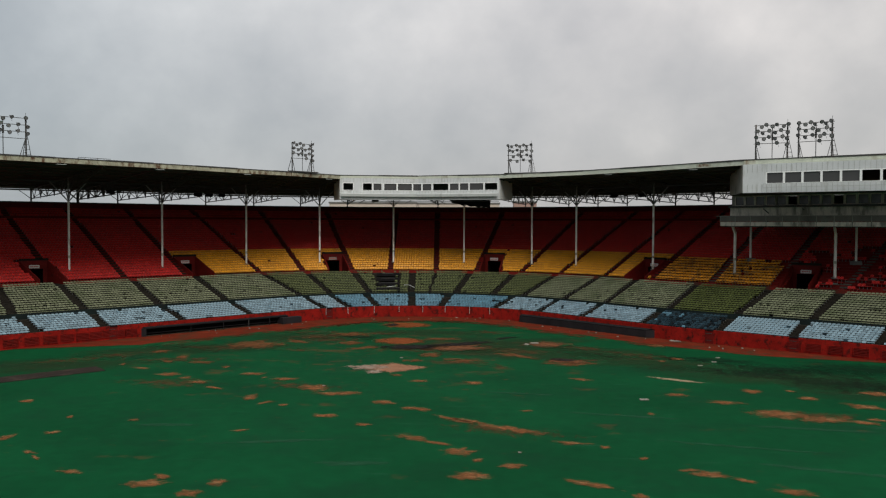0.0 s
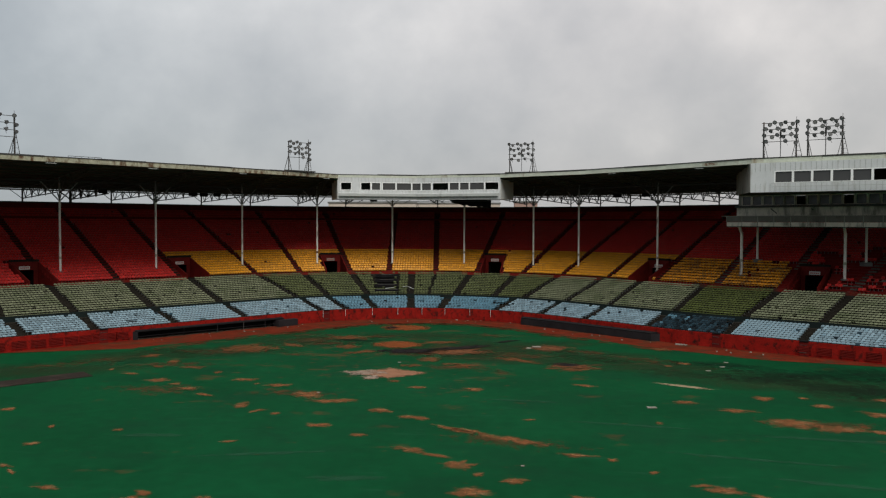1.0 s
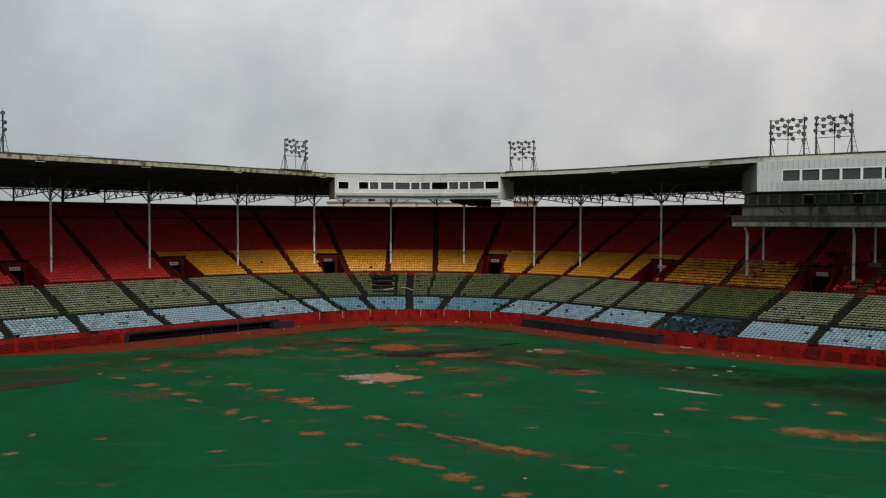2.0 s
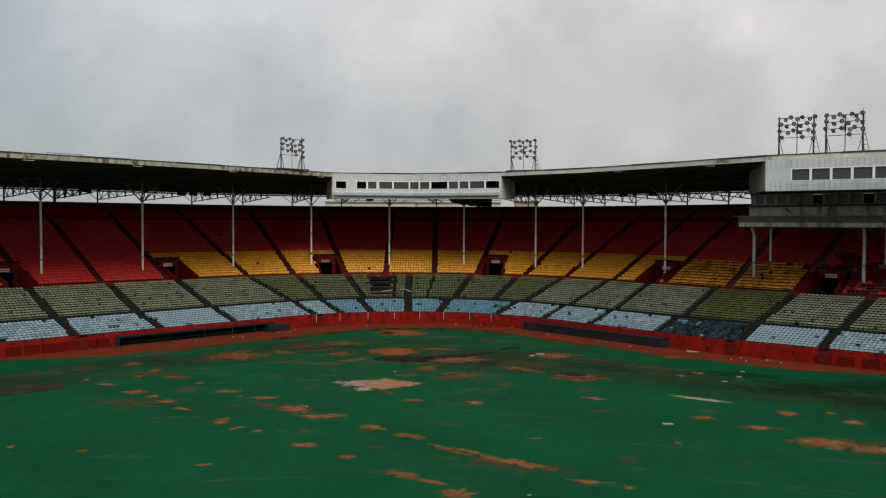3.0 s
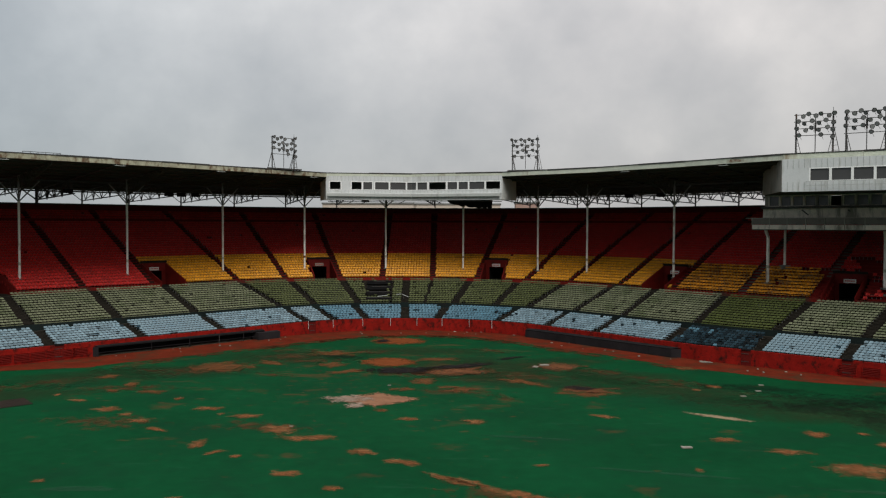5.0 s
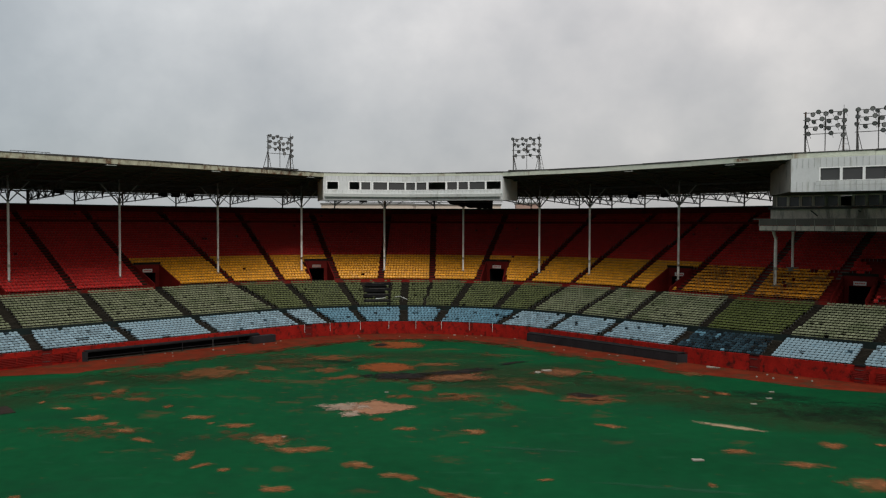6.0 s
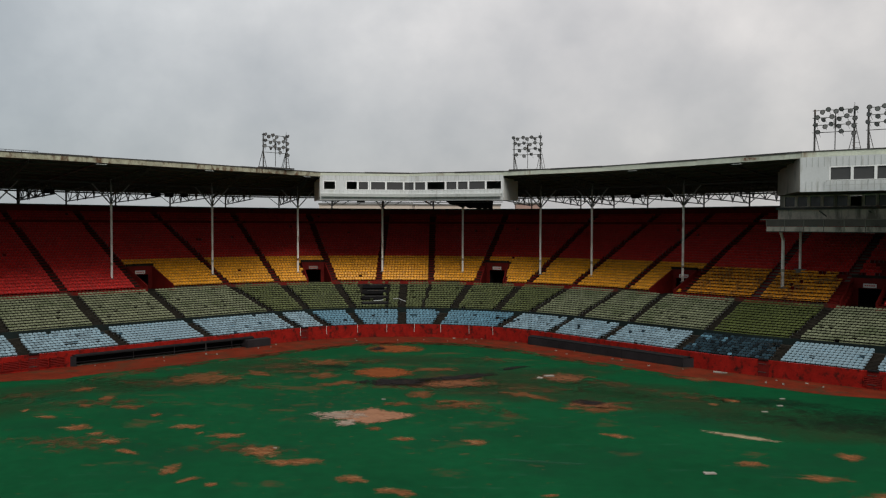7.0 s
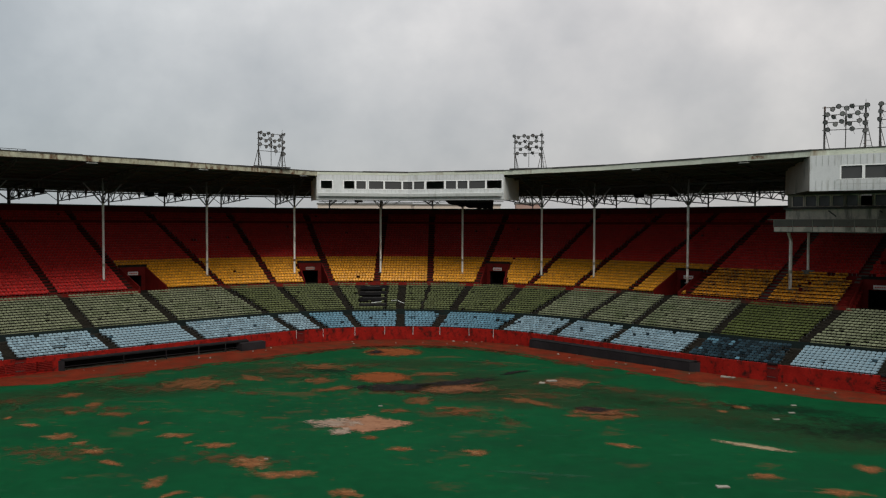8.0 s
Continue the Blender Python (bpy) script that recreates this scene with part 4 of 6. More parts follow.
def build_roof():
    soffit, top = Geo(), Geo()
    st = [(a, b) for a, b in (roof_station(t) for t in bearings(-84, 96, 1.0)) if b is not None]
    for (q0, f0), (q1, f1) in zip(st, st[1:]):
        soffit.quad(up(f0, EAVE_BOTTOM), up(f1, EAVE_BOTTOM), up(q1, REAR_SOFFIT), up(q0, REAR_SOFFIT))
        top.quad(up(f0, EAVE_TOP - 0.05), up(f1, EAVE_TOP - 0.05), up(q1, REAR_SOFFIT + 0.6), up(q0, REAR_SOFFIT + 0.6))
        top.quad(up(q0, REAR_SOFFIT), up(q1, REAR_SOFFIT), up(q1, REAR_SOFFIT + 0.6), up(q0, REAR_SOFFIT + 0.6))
    tagged(part("ceiling_soffit", soffit, M_UNDER), "dark underside of the grandstand roof", "ceiling", kind="structure")
    tagged(part("roof_deck", top, M_ROOFTOP), "grey felt covering of the grandstand roof", "roof", kind="structure")
    for name, nodes, m, label in (("fascia_left", ROOF_LEFT, M_FASCIA_L, "rust-streaked cream fascia along the roof edge"),
                                  ("fascia_middle", ROOF_MID, M_FASCIA_R, "pale green fascia over the press box"),
                                  ("fascia_right", ROOF_RIGHT, M_FASCIA_R, "pale green fascia along the roof edge")):
        cap, fascia = Geo(), tagged(new(name), label, "fascia", kind="structure")
        for a, b in zip(nodes, nodes[1:]):
            n = max(1, int((b - a).length / 6.0))
            d = (b - a) / n
            side = Vector((d.y, -d.x, 0)).normalized()
            if side.dot(Vector((0, -60, 0)) - a) < 0:
                side = -side
            for k in range(n):
                p, q = a + d * k, a + d * (k + 1)
                lift = 0.04 * noise.noise(Vector((p.x * 0.3, p.y * 0.3, 0)))
                zb = EAVE_BOTTOM if "middle" not in name else 24.25
                part("board", Geo().box(up((p + q) / 2 + side * 0.04, (EAVE_TOP + zb) / 2 + lift), d * 0.4985, side * 0.05, (0, 0, (EAVE_TOP - zb) / 2)), m, fascia)
                cap.box(up((p + q) / 2 - side * 0.1, EAVE_TOP + 0.06 + lift), d * 0.5, side * 0.24, (0, 0, 0.06 + 0.04 * (k % 2)))
        tagged(part("roof_edge_cap", cap, M_STEEL), "dark metal edge trim on the roof", "trim", kind="structure")


build_roof()


def rusty_fascia():
    a, b = ROOF_RIGHT[2], ROOF_RIGHT[3]
    d = (b - a)
    side = Vector((d.y, -d.x, 0)).normalized()
    if side.dot(Vector((0, -60, 0)) - a) < 0:
        side = -side
    p, q = a + d * 0.45, a + d * 0.63
    g = Geo().box(up((p + q) / 2 + side * 0.096, (EAVE_TOP + EAVE_BOTTOM) / 2), (q - p) / 2, side * 0.004, (0, 0, 0.2))
    tagged(part("fascia_plate", g, M_RUST), "rusted plate let into the pale green fascia", "fascia", kind="structure")


rusty_fascia()
COLUMN_LINE = outset(WALK, 4.1)
COLUMNS = [-75.9, -60.9, -42.5, -25.3, -7.7, 9.5, 26.4, 37.7, 57.1]


def soffit_z(s, s_front, s_rear):
    return EAVE_BOTTOM + (REAR_SOFFIT - EAVE_BOTTOM) * (s - s_front) / (s_rear - s_front)


def roof_truss(deg, at_column):
    """A lattice truss across the stand, from the back wall to the roof edge."""
    p, t, n = face_frame(COLUMN_LINE, deg)
    out = -n
    s_front, s_rear = cross(p, out), 20.6
    if s_front is None:
        return None
    s_front += 0.5
    z = lambda s: soffit_z(s, s_front, s_rear) - 0.12
    e = thing("roof_truss", up(p, 21.0), "dark steel lattice truss under the roof", "truss", "roof trusses")
    base = Vector(e.location)
    at = lambda s, zz: up(p + out * s, zz) - base
    part("top_chord", Geo().bar(at(s_front, z(s_front)), at(s_rear, z(s_rear)), 0.16, 0.2), M_STEEL, e)
    s_tip = 1.5
    low = lambda s: 19.98 + 0.03 * (s_rear - s)
    part("bottom_chord", Geo().bar(at(s_tip, low(s_tip)), at(s_rear, low(s_rear)), 0.15, 0.15), M_STEEL, e)
    n_web = 5
    for k in range(n_web):
        m = s_tip + (s_rear - s_tip) * (k + 0.5) / n_web
        part("web_bar", Geo().bar(at(m - 1.3, z(m - 1.3)), at(m, low(m)), 0.11), M_STEEL, e)
        part("web_bar", Geo().bar(at(m, low(m)), at(m + 1.3, z(m + 1.3)), 0.11), M_STEEL, e)
        if k % 2:
            part("hanger", Geo().bar(at(m, low(m) - 0.25), at(m, z(m)), 0.08), M_STEEL, e)
    # sway braces to either side of the rear post and at mid span
    for s in (s_rear - 0.3, s_rear * 0.55):
        for side in (-1, 1):
            foot = at(s, low(s) - 0.1)
            part("sway_brace", Geo().bar(foot, at(s, z(s)) + t * side * 2.3, 0.10), M_STEEL, e)
    if at_column:
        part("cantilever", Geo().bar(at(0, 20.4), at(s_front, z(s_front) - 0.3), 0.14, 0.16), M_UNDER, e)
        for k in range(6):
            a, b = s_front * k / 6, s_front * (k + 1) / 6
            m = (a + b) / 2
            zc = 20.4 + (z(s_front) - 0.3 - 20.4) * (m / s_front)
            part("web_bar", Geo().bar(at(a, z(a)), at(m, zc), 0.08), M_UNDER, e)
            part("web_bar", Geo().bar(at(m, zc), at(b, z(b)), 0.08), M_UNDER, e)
    part("rear_post", Geo().bar(at(s_rear, REAR_TOP - 1.0), at(s_rear, REAR_SOFFIT), 0.22, 0.22), M_STEEL, e)
    return e


def build_column(deg):
    p, t, n = face_frame(COLUMN_LINE, deg)
    i = 4.1 / 0.76 - 1.0 / 0.76
    z0 = upper_row(int(i))[1]
    e = thing("roof_column", up(p, z0), "slender dirty-white steel roof column on the upper tier", "column", "roof columns")
    part("shaft", Geo().tube((0, 0, 0), (0, 0, 19.2 - z0), 0.17, 12), M_COLUMN, e)
    part("head", Geo().tube((0, 0, 19.2 - z0), (0, 0, 22.9 - z0), 0.14, 10), M_GREYSTEEL, e)
    part("base_plate", Geo().box((0, 0, 0.08), (0.32, 0, 0), (0, 0.32, 0), (0, 0, 0.08)), M_CONCRETE, e)
    part("collar", Geo().tube((0, 0, 2.1), (0, 0, 2.5), 0.195, 12), M_RUST, e)
    for s in (-1, 1):
        part("strut", Geo().bar((0, 0, 19.1 - z0), tuple(t * s * 2.9 + Vector((0, 0, 22.3 - z0))), 0.13, 0.16), M_GREYSTEEL, e)
        part("strut", Geo().bar((0, 0, 19.1 - z0), tuple(n * s * 2.4 + Vector((0, 0, 22.3 - z0))), 0.10, 0.12), M_STEEL, e)
    return e


for deg in COLUMNS:
    build_column(deg)
    roof_truss(deg, True)
mids = [(a + b) / 2 for a, b in zip(COLUMNS, COLUMNS[1:])] + [-68.6 - 0.0, 65.0, 70.5]
for deg in sorted(set(mids)):
    roof_truss(deg, False)


def long_beams():
    g = Geo()
    st = [(a, b) for a, b in (roof_station(t) for t in bearings(-82, 72, 2.0)) if b is not None]
    for f in (0.06, 0.16, 0.26, 0.36, 0.46, 0.58, 0.72, 0.86):
        for (q0, f0), (q1, f1) in zip(st, st[1:]):
            z = EAVE_BOTTOM + (REAR_SOFFIT - EAVE_BOTTOM) * f - 0.11
            g.bar(up(f0 + (q0 - f0) * f, z), up(f1 + (q1 - f1) * f, z), 0.12, 0.2)
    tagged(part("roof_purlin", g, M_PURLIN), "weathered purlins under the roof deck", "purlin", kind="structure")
    g = Geo()
    for off_, z in ((4.1, 22.25), (14.0, 22.35), (24.6, 21.55)):
        b = bearings(-82, 72, 2.0)
        for t0, t1 in zip(b, b[1:]):
            g.bar(up(on(outset(WALK, off_), t0), z), up(on(outset(WALK, off_), t1), z), 0.18, 0.24)
    tagged(part("roof_beam", g, M_STEEL), "dark steel beams along the underside of the roof", "beam", kind="structure")


long_beams()


# ---- vomitories ----
def build_vomitory(deg, k):
    c_back, z_back = upper_row(VOM_ROWS)
    (lo0, hi0), (lo, hi) = vom_edges(deg, 0.85), vom_edges(deg, 1.0 + 0.76 * VOM_ROWS)
    z0 = green_row(GREEN_ROWS)[1]
    front = outset(WALK, 0.85)
    e = thing("vomitory", up(on(front, deg[0]), z0), "red walled stair opening in the upper tier", "stair opening", "stair openings")
    base = Vector(e.location)
    for t0, t1 in ((lo0, lo), (hi0, hi)):
        g = Geo()
        a, b = on(front, t0), on(c_back, t1)
        d = (b - a)
        side = Vector((d.y, -d.x, 0)).normalized() * 0.1
        za, zb = upper_row(0)[1] + 0.62, upper_row(VOM_ROWS)[1] + 0.55
        g.box(up((a + b) / 2, z0) - base, d / 2, side, (0, 0, 0.1))
        for i in (4, 6):
            g.v[i], g.v[i + 1] = (*g.v[i][:2], za - z0), (*g.v[i + 1][:2], zb - z0)
        part("side_wall", g, M_REDPAINT, e)
    a, b = on(c_back, lo), on(c_back, hi)
    d = b - a
    inn = Vector((d.y, -d.x, 0)).normalized()
    if inn.dot(Vector((*POLE, 0)) - a) < 0:
        inn = -inn
    zt = z_back + 0.85
    g = Geo()
    for f0, f1, za, zb in ((0.0, 0.17, z0 - 0.1, zt), (0.83, 1.0, z0 - 0.1, zt), (0.17, 0.83, z0 + 2.25, zt)):
        g.box(up(a + d * (f0 + f1) / 2, (za + zb) / 2) - base, d * (f1 - f0) / 2, inn * 0.1, (0, 0, (zb - za) / 2))
    part("back_wall", g, M_REDPAINT, e)
    # Dark strip added in place of the dark empty terrace above the opening.
    part("coping", Geo().box(up((a + b) / 2 + inn * 0.03, zt - 0.1) - base, d * 0.53, inn * 0.16, (0, 0, 0.17)), M_AISLE, e, "dark strip standing in for the band above the opening")
    part("floor", Geo().box(up((on(front, deg[0]) + on(c_back, deg[1])) / 2 - inn * 2.0, z0 - 0.06) - base, d * 0.5, inn * 4.6, (0, 0, 0.05)), M_TERRACE, e)
    # The passage is lined black, so its darkness is put into the colour.
    g = Geo()
    m = (a + b) / 2
    g.box(up(m - inn * 5.0, z0 + 1.1) - base, d * 0.35, inn * 0.08, (0, 0, 1.2))
    for s in (-1, 1):
        g.box(up(m - inn * 2.5 + d * 0.35 * s, z0 + 1.1) - base, d.normalized() * 0.05, inn * 2.4, (0, 0, 1.2))
    g.box(up(m - inn * 2.5, z0 + 2.36) - base, d * 0.35, inn * 2.4, (0, 0, 0.06))
    part("passage", g, M_BLACK, e, "unlit passage under the seats")
    # The third opening has a darker grey board than the others.
    sign = part("sign", Geo().box(up(m + inn * 0.14, z0 + 2.62) - base, d.normalized() * 0.76, inn * 0.03, (0, 0, 0.25)), M_DIMGREY if k == 2 else M_SIGN, e, "dim grey sign board" if k == 2 else "white sign board with faded lettering")
    for j in range(5):
        part("lettering", Geo().box(up(m + inn * 0.18 + d.normalized() * (-0.5 + 0.25 * j), z0 + 2.62) - base, d.normalized() * 0.10, inn * 0.006, (0, 0, 0.09)), M_SIGNINK, sign)


for k, v in enumerate(VOMITORIES):
    build_vomitory(v, k)

# ---- seats ----
CROSS_ROW = 25


def seat_shapes(w, tall=0.08, lean=0.30):
    """Pan, moulded back and leg of one seat that faces -y, w wide: (corners, faces) of each."""
    def block(cx, cy, cz, hx, hy, hz):
        v = [(cx + i * hx, cy + j * hy, cz + k * hz) for k in (-1, 1) for j in (-1, 1) for i in (-1, 1)]
        return v, BOX_FACES
    # the back is a shallow bucket with rounded upper corners and a rolled lip
    base_z, v, f = 0.77 - 2 * tall, [], []
    for side in (0.0, 0.03):
        for zf, roll in ((0.0, -0.02), (0.62, 0.0), (0.93, 0.022), (1.0, 0.085)):
            for xf, hollow in ((-0.5, -0.035), (-0.26, 0.0), (0.26, 0.0), (0.5, -0.035)):
                drop = 0.06 if abs(xf) == 0.5 and zf > 0.7 else 0.0
                z = 2 * tall * zf
                v.append((xf * w, 0.22 + (z - tall) * lean + roll + hollow + side, base_z + z - drop))
    for r in range(3):
        for c in range(3):
            i = r * 4 + c
            f.append((i, i + 1, i + 5, i + 4))
            f.append((i + 16, i + 20, i + 21, i + 17))
    for r in range(3):
        i = r * 4
        f += [(i, i + 4, i + 20, i + 16), (i + 3, i + 19, i + 23, i + 7)]
    for c in range(3):
        f += [(12 + c, 13 + c, 29 + c, 28 + c), (c, c + 16, c + 17, c + 1)]
    return block(0, 0.0, 0.40, w / 2, 0.19, 0.03), (v, f), block(0, 0.10, 0.20, 0.035, 0.10, 0.20)


BOX_FACES = ((0, 2, 3, 1), (4, 5, 7, 6), (0, 1, 5, 4), (2, 6, 7, 3), (0, 4, 6, 2), (1, 3, 7, 5))


class SeatField:
    """Many seats of one colour gathered into one mesh."""

    def __init__(self, width, tall=0.08, lean=0.30):
        self.parts = [(np.array(v), f) for v, f in seat_shapes(width, tall, lean)]
        self.v, self.f, self.mi = [], [], []
        self.total = 0

    def add(self, p, z, out, drop_back=False):
        ct, st = out.y, -out.x          # local +y is away from the field
        for k, (b, faces) in enumerate(self.parts):
            if drop_back and k == 1:
                continue
            q = np.empty_like(b)
            q[:, 0] = b[:, 0] * ct - b[:, 1] * st + p.x
            q[:, 1] = b[:, 0] * st + b[:, 1] * ct + p.y
            q[:, 2] = b[:, 2] + z
            n = self.total
            self.total += len(b)
            self.v.append(q)
            self.f += [tuple(n + i for i in face) for face in faces]
            self.mi += [1 if k == 2 else 0] * len(faces)

    def finish(self, name, m, label):
        if not self.v:
            return
        me = bpy.data.meshes.new(name)
        me.from_pydata(np.concatenate(self.v).tolist(), [], self.f)
        me.materials.append(m)
        me.materials.append(M_SEATLEG)
        me.polygons.foreach_set("material_index", self.mi)
        me.update()
        tagged(new(name, me), label, "seats", kind="stuff")


def row_points(c, lo, hi, pitch, margin):
    """Evenly spaced places along an outline between two aisles, with the way out from the field."""
    b = bearings(lo, hi, 0.8)
    pts = [on(c, t) for t in b]
    run = [0.0]
    for p, q in zip(pts, pts[1:]):
        run.append(run[-1] + (q - p).length)
    usable = run[-1] - 2 * margin
    n = int(usable / pitch)
    if n < 1:
        return
    j = 0
    for k in range(n):
        s = margin + (usable - n * pitch) / 2 + (k + 0.5) * pitch
        while j < len(run) - 2 and run[j + 1] < s:
            j += 1
        f = (s - run[j]) / max(1e-6, run[j + 1] - run[j])
        d = (pts[j + 1] - pts[j]).normalized()
        out = Vector((-d.y, d.x, 0))
        if out.dot(pts[j] - Vector((*POLE, 0))) < 0:
            out = -out
        yield pts[j] + (pts[j + 1] - pts[j]) * f, out


def place_seats():
    rnd = random.Random(11)
    F = {k: SeatField(0.435, 0.095) for k in ("green", "olive", "dark_green")}
    F.update({k: SeatField(0.445, 0.11) for k in ("light_blue", "turquoise", "navy")})
    F["red"], F["yellow"], F["ochre"] = SeatField(0.465, 0.15, 0.5), SeatField(0.465, 0.14, 0.5), SeatField(0.47, 0.10, 0.5)
    singles = []
    voms = [[vom_edges(v, 1.0 + 0.76 * (i + 0.6)) for v in VOMITORIES] for i in range(VOM_ROWS + 2)]
    for name, row, count, aisles in TIERS:
        ends = [(-111.0, -111.0 + (aisles[0][1] - aisles[0][0]))] + aisles + [(108.0, 108.0 - (aisles[-1][0] - aisles[-1][1]))]
        for s, (a, b) in enumerate(zip(ends, ends[1:])):
            broken = set()
            for _ in range(rnd.choice((0, 0, 1)) if name == "upper" else rnd.choice((0, 0, 1, 1))):
                broken.add((rnd.randrange(count), rnd.randrange(30), rnd.randrange(1, 4)))
            for i in range(count):
                c, z = row(i)
                c2, _ = row(i + 1)
                cm = between(c, c2, 0.62)
                f = (i + 0.5) / count
                lo, hi = aisle_at(row, count, a, f), aisle_at(row, count, b, f)
                mid = (lo + hi) / 2
                if name == "upper" and i == CROSS_ROW:
                    continue                               # walkway with a rail in front of the last rows
                for k, (p, out) in enumerate(row_points(cm, lo, hi, 0.50, 0.46 if name == "upper" else 0.54)):
                    if not (-78 < p.x < 78) or p.y < -42:
                        continue
                    deg = math.degrees(math.atan2(p.x - POLE[0], p.y - POLE[1]))
                    if name == "upper" and i <= VOM_ROWS and any(v0 - 0.35 < deg < v1 + 0.35 for v0, v1 in voms[i]):
                        continue
                    if any(i == r and k0 <= k < k0 + n for r, k0, n in broken) or rnd.random() < {"upper": 0.0004, "green": 0.002, "blue": 0.012}[name]:
                        continue
                    if name == "blue":
                        kind = "light_blue" if abs(mid) > 24 else "turquoise"
                        if s == 13:                       # the block with torn dark seats
                            kind = "turquoise" if (i > 4 and k < 7 and rnd.random() < 0.25) or rnd.random() < 0.02 else "navy"
                            if i == 0 and rnd.random() < 0.1:
                                kind = "light_blue"
                        elif rnd.random() < 0.012:
                            kind = "navy"
                        if kind == "light_blue" and s in (3, 14) and i < BLUE_ROWS and len(singles) < 300:
                            singles.append((p, z, out))
                            continue
                    elif name == "green":
                        kind = "green" if abs(mid) > 38 else "olive"
                        if s == 14:
                            kind = "dark_green"
                        if (-13.6 < deg < -7.6 and 2 < i and rnd.random() < 0.93) or abs(deg + 6.6) < 0.45 or abs(deg - 3.4) < 0.4:
                            continue                       # torn-out seats behind home plate
                    else:
                        kind = "red"
                        if i < YELLOW_ROWS and -57.0 < mid < 77.0:
                            kind = "yellow" if mid < 58 else "ochre"
                        if mid > 58 and kind == "ochre" and i >= YELLOW_ROWS - 1:
                            kind = "red"
                        if 66 < mid < 77 and kind == "ochre" and i > 2 and noise.noise(Vector((deg * 0.55, i * 0.45, 1))) + 0.12 * rnd.random() > 0.58 - 0.30 * (deg > 74):
                            continue
                        if mid > 77 and i < 15 and noise.noise(Vector((deg * 0.5, i * 0.4, 5))) + 0.2 * rnd.random() > -0.02 + 0.04 * max(0, i - 7):
                            continue
                    F[kind].add(p, z, out, drop_back=rnd.random() < (0.5 if name == "upper" and mid > 77 and i < 9 else 0.002 if name == "upper" else 0.012))
    F["red"].finish("red_seats", M_RED, "rows of red plastic tip-up seats on the upper tier")
    F["yellow"].finish("yellow_seats", M_YELLOW, "rows of yellow plastic tip-up seats under the roof")
    F["ochre"].finish("ochre_seats", M_OCHRE, "rows of dull ochre seats, some torn out")
    F["green"].finish("green_seats", M_GREEN, "rows of sun-bleached grey-green seats")
    F["olive"].finish("olive_seats", M_OLIVE, "rows of olive green seats behind home plate")
    F["dark_green"].finish("dark_green_seats", M_DARKGREEN, "block of dark green unfaded seats")
    F["light_blue"].finish("light_blue_seats", M_BLUE, "rows of faded light blue front seats")
    F["turquoise"].finish("turquoise_seats", M_BLUEMID, "rows of turquoise blue seats behind home plate")
    F["navy"].finish("dark_blue_seats", M_NAVY, "torn dark blue seats among the front rows")
    # nearest blocks: seats one by one
    pan, back, leg = seat_shapes(0.445, 0.11)
    meshes = []
    for nm, (b, faces), m in (("seat", pan, M_BLUE), ("backrest", back, M_BLUE), ("leg", leg, M_SEATLEG)):
        me = bpy.data.meshes.new(nm)
        me.from_pydata(b, [], faces)
        me.materials.append(m)
        me.update()
        meshes.append((nm, me))
    for p, z, out in singles:
        e = thing("stadium_seat", up(p, z), "faded light blue plastic stadium seat on a dark step", "seat", "light blue front seats", math.atan2(-out.x, out.y))
        for nm, me in meshes:
            part(nm, me, None, e)


place_seats()


def bare_slabs():
    """Stripped concrete landings among the wrecked red seats."""
    for deg, i, half in ((84.5, 2, 1.5), (86.2, 4, 1.8), (90.0, 1, 2.2), (92.5, 4, 1.6), (88.5, 6, 1.3), (74.3, 5, 1.6), (75.2, 7, 1.2)):
        c, z = upper_row(i)
        p, t, n = face_frame(between(c, upper_row(i + 1)[0], 0.5), deg)
        e = thing("concrete_slab", up(p, z), "bare grey concrete slab among wrecked seats", "slab", "bare slabs", math.atan2(t.y, t.x))
        part("top", Geo().box((0, 0, 0.05), (half, 0, 0), (0, 0.36, 0), (0, 0, 0.05)), M_BARE, e)
        part("rubble", Geo().box((half * 0.3, 0.05, 0.17), (0.35, 0.08, 0), (-0.05, 0.2, 0), (0, 0, 0.07)), M_CONCRETE, e)


bare_slabs()


def cross_rail():
    c, z = upper_row(CROSS_ROW + 1)
    ends = [-84.0] + [a[0] + (a[1] - a[0]) * 0.87 for a in UPPER_AISLES if -84 < a[0] < 62] + [60.0]
    for a, b in zip(ends, ends[1:]):
        p, _, _ = face_frame(c, (a + b) / 2)
        e = thing("cross_rail", up(p, z), "low dull red rail along the upper cross walk", "rail", "cross walk rails")
        base, tt = Vector(e.location), bearings(a + 1.0, b - 1.0, 2.0)
        for zz in (0.35, 0.8):
            g = Geo()
            for t0, t1 in zip(tt, tt[1:]):
                g.bar(up(on(c, t0), z + zz) - base, up(on(c, t1), z + zz) - base, 0.045)
            part("rail_bar", g, M_REDPAINT, e)
        for t0 in tt[::2]:
            part("rail_post", Geo().bar(up(on(c, t0), z) - base, up(on(c, t0), z + 0.8) - base, 0.045), M_REDPAINT, e)


cross_rail()


def cross_walk_kerb():
    """Low board that hides the feet of the row behind the upper cross walk."""
    c, z = upper_row(CROSS_ROW + 1)
    g, f = Geo(), outset(c, 0.12)
    b = bearings(-84.0, 62.0, 1.0)
    for t0, t1 in zip(b, b[1:]):
        p, q = on(f, t0), on(f, t1)
        n = Vector((q.y - p.y, p.x - q.x, 0)).normalized() * 0.03
        g.box(up((p + q) / 2, z + 0.2), (q - p) / 2, n, (0, 0, 0.2))
    tagged(part("cross_walk_kerb", g, M_TERRACE_RED), "low dull red board along the upper cross walk", "kerb", kind="structure")


cross_walk_kerb()


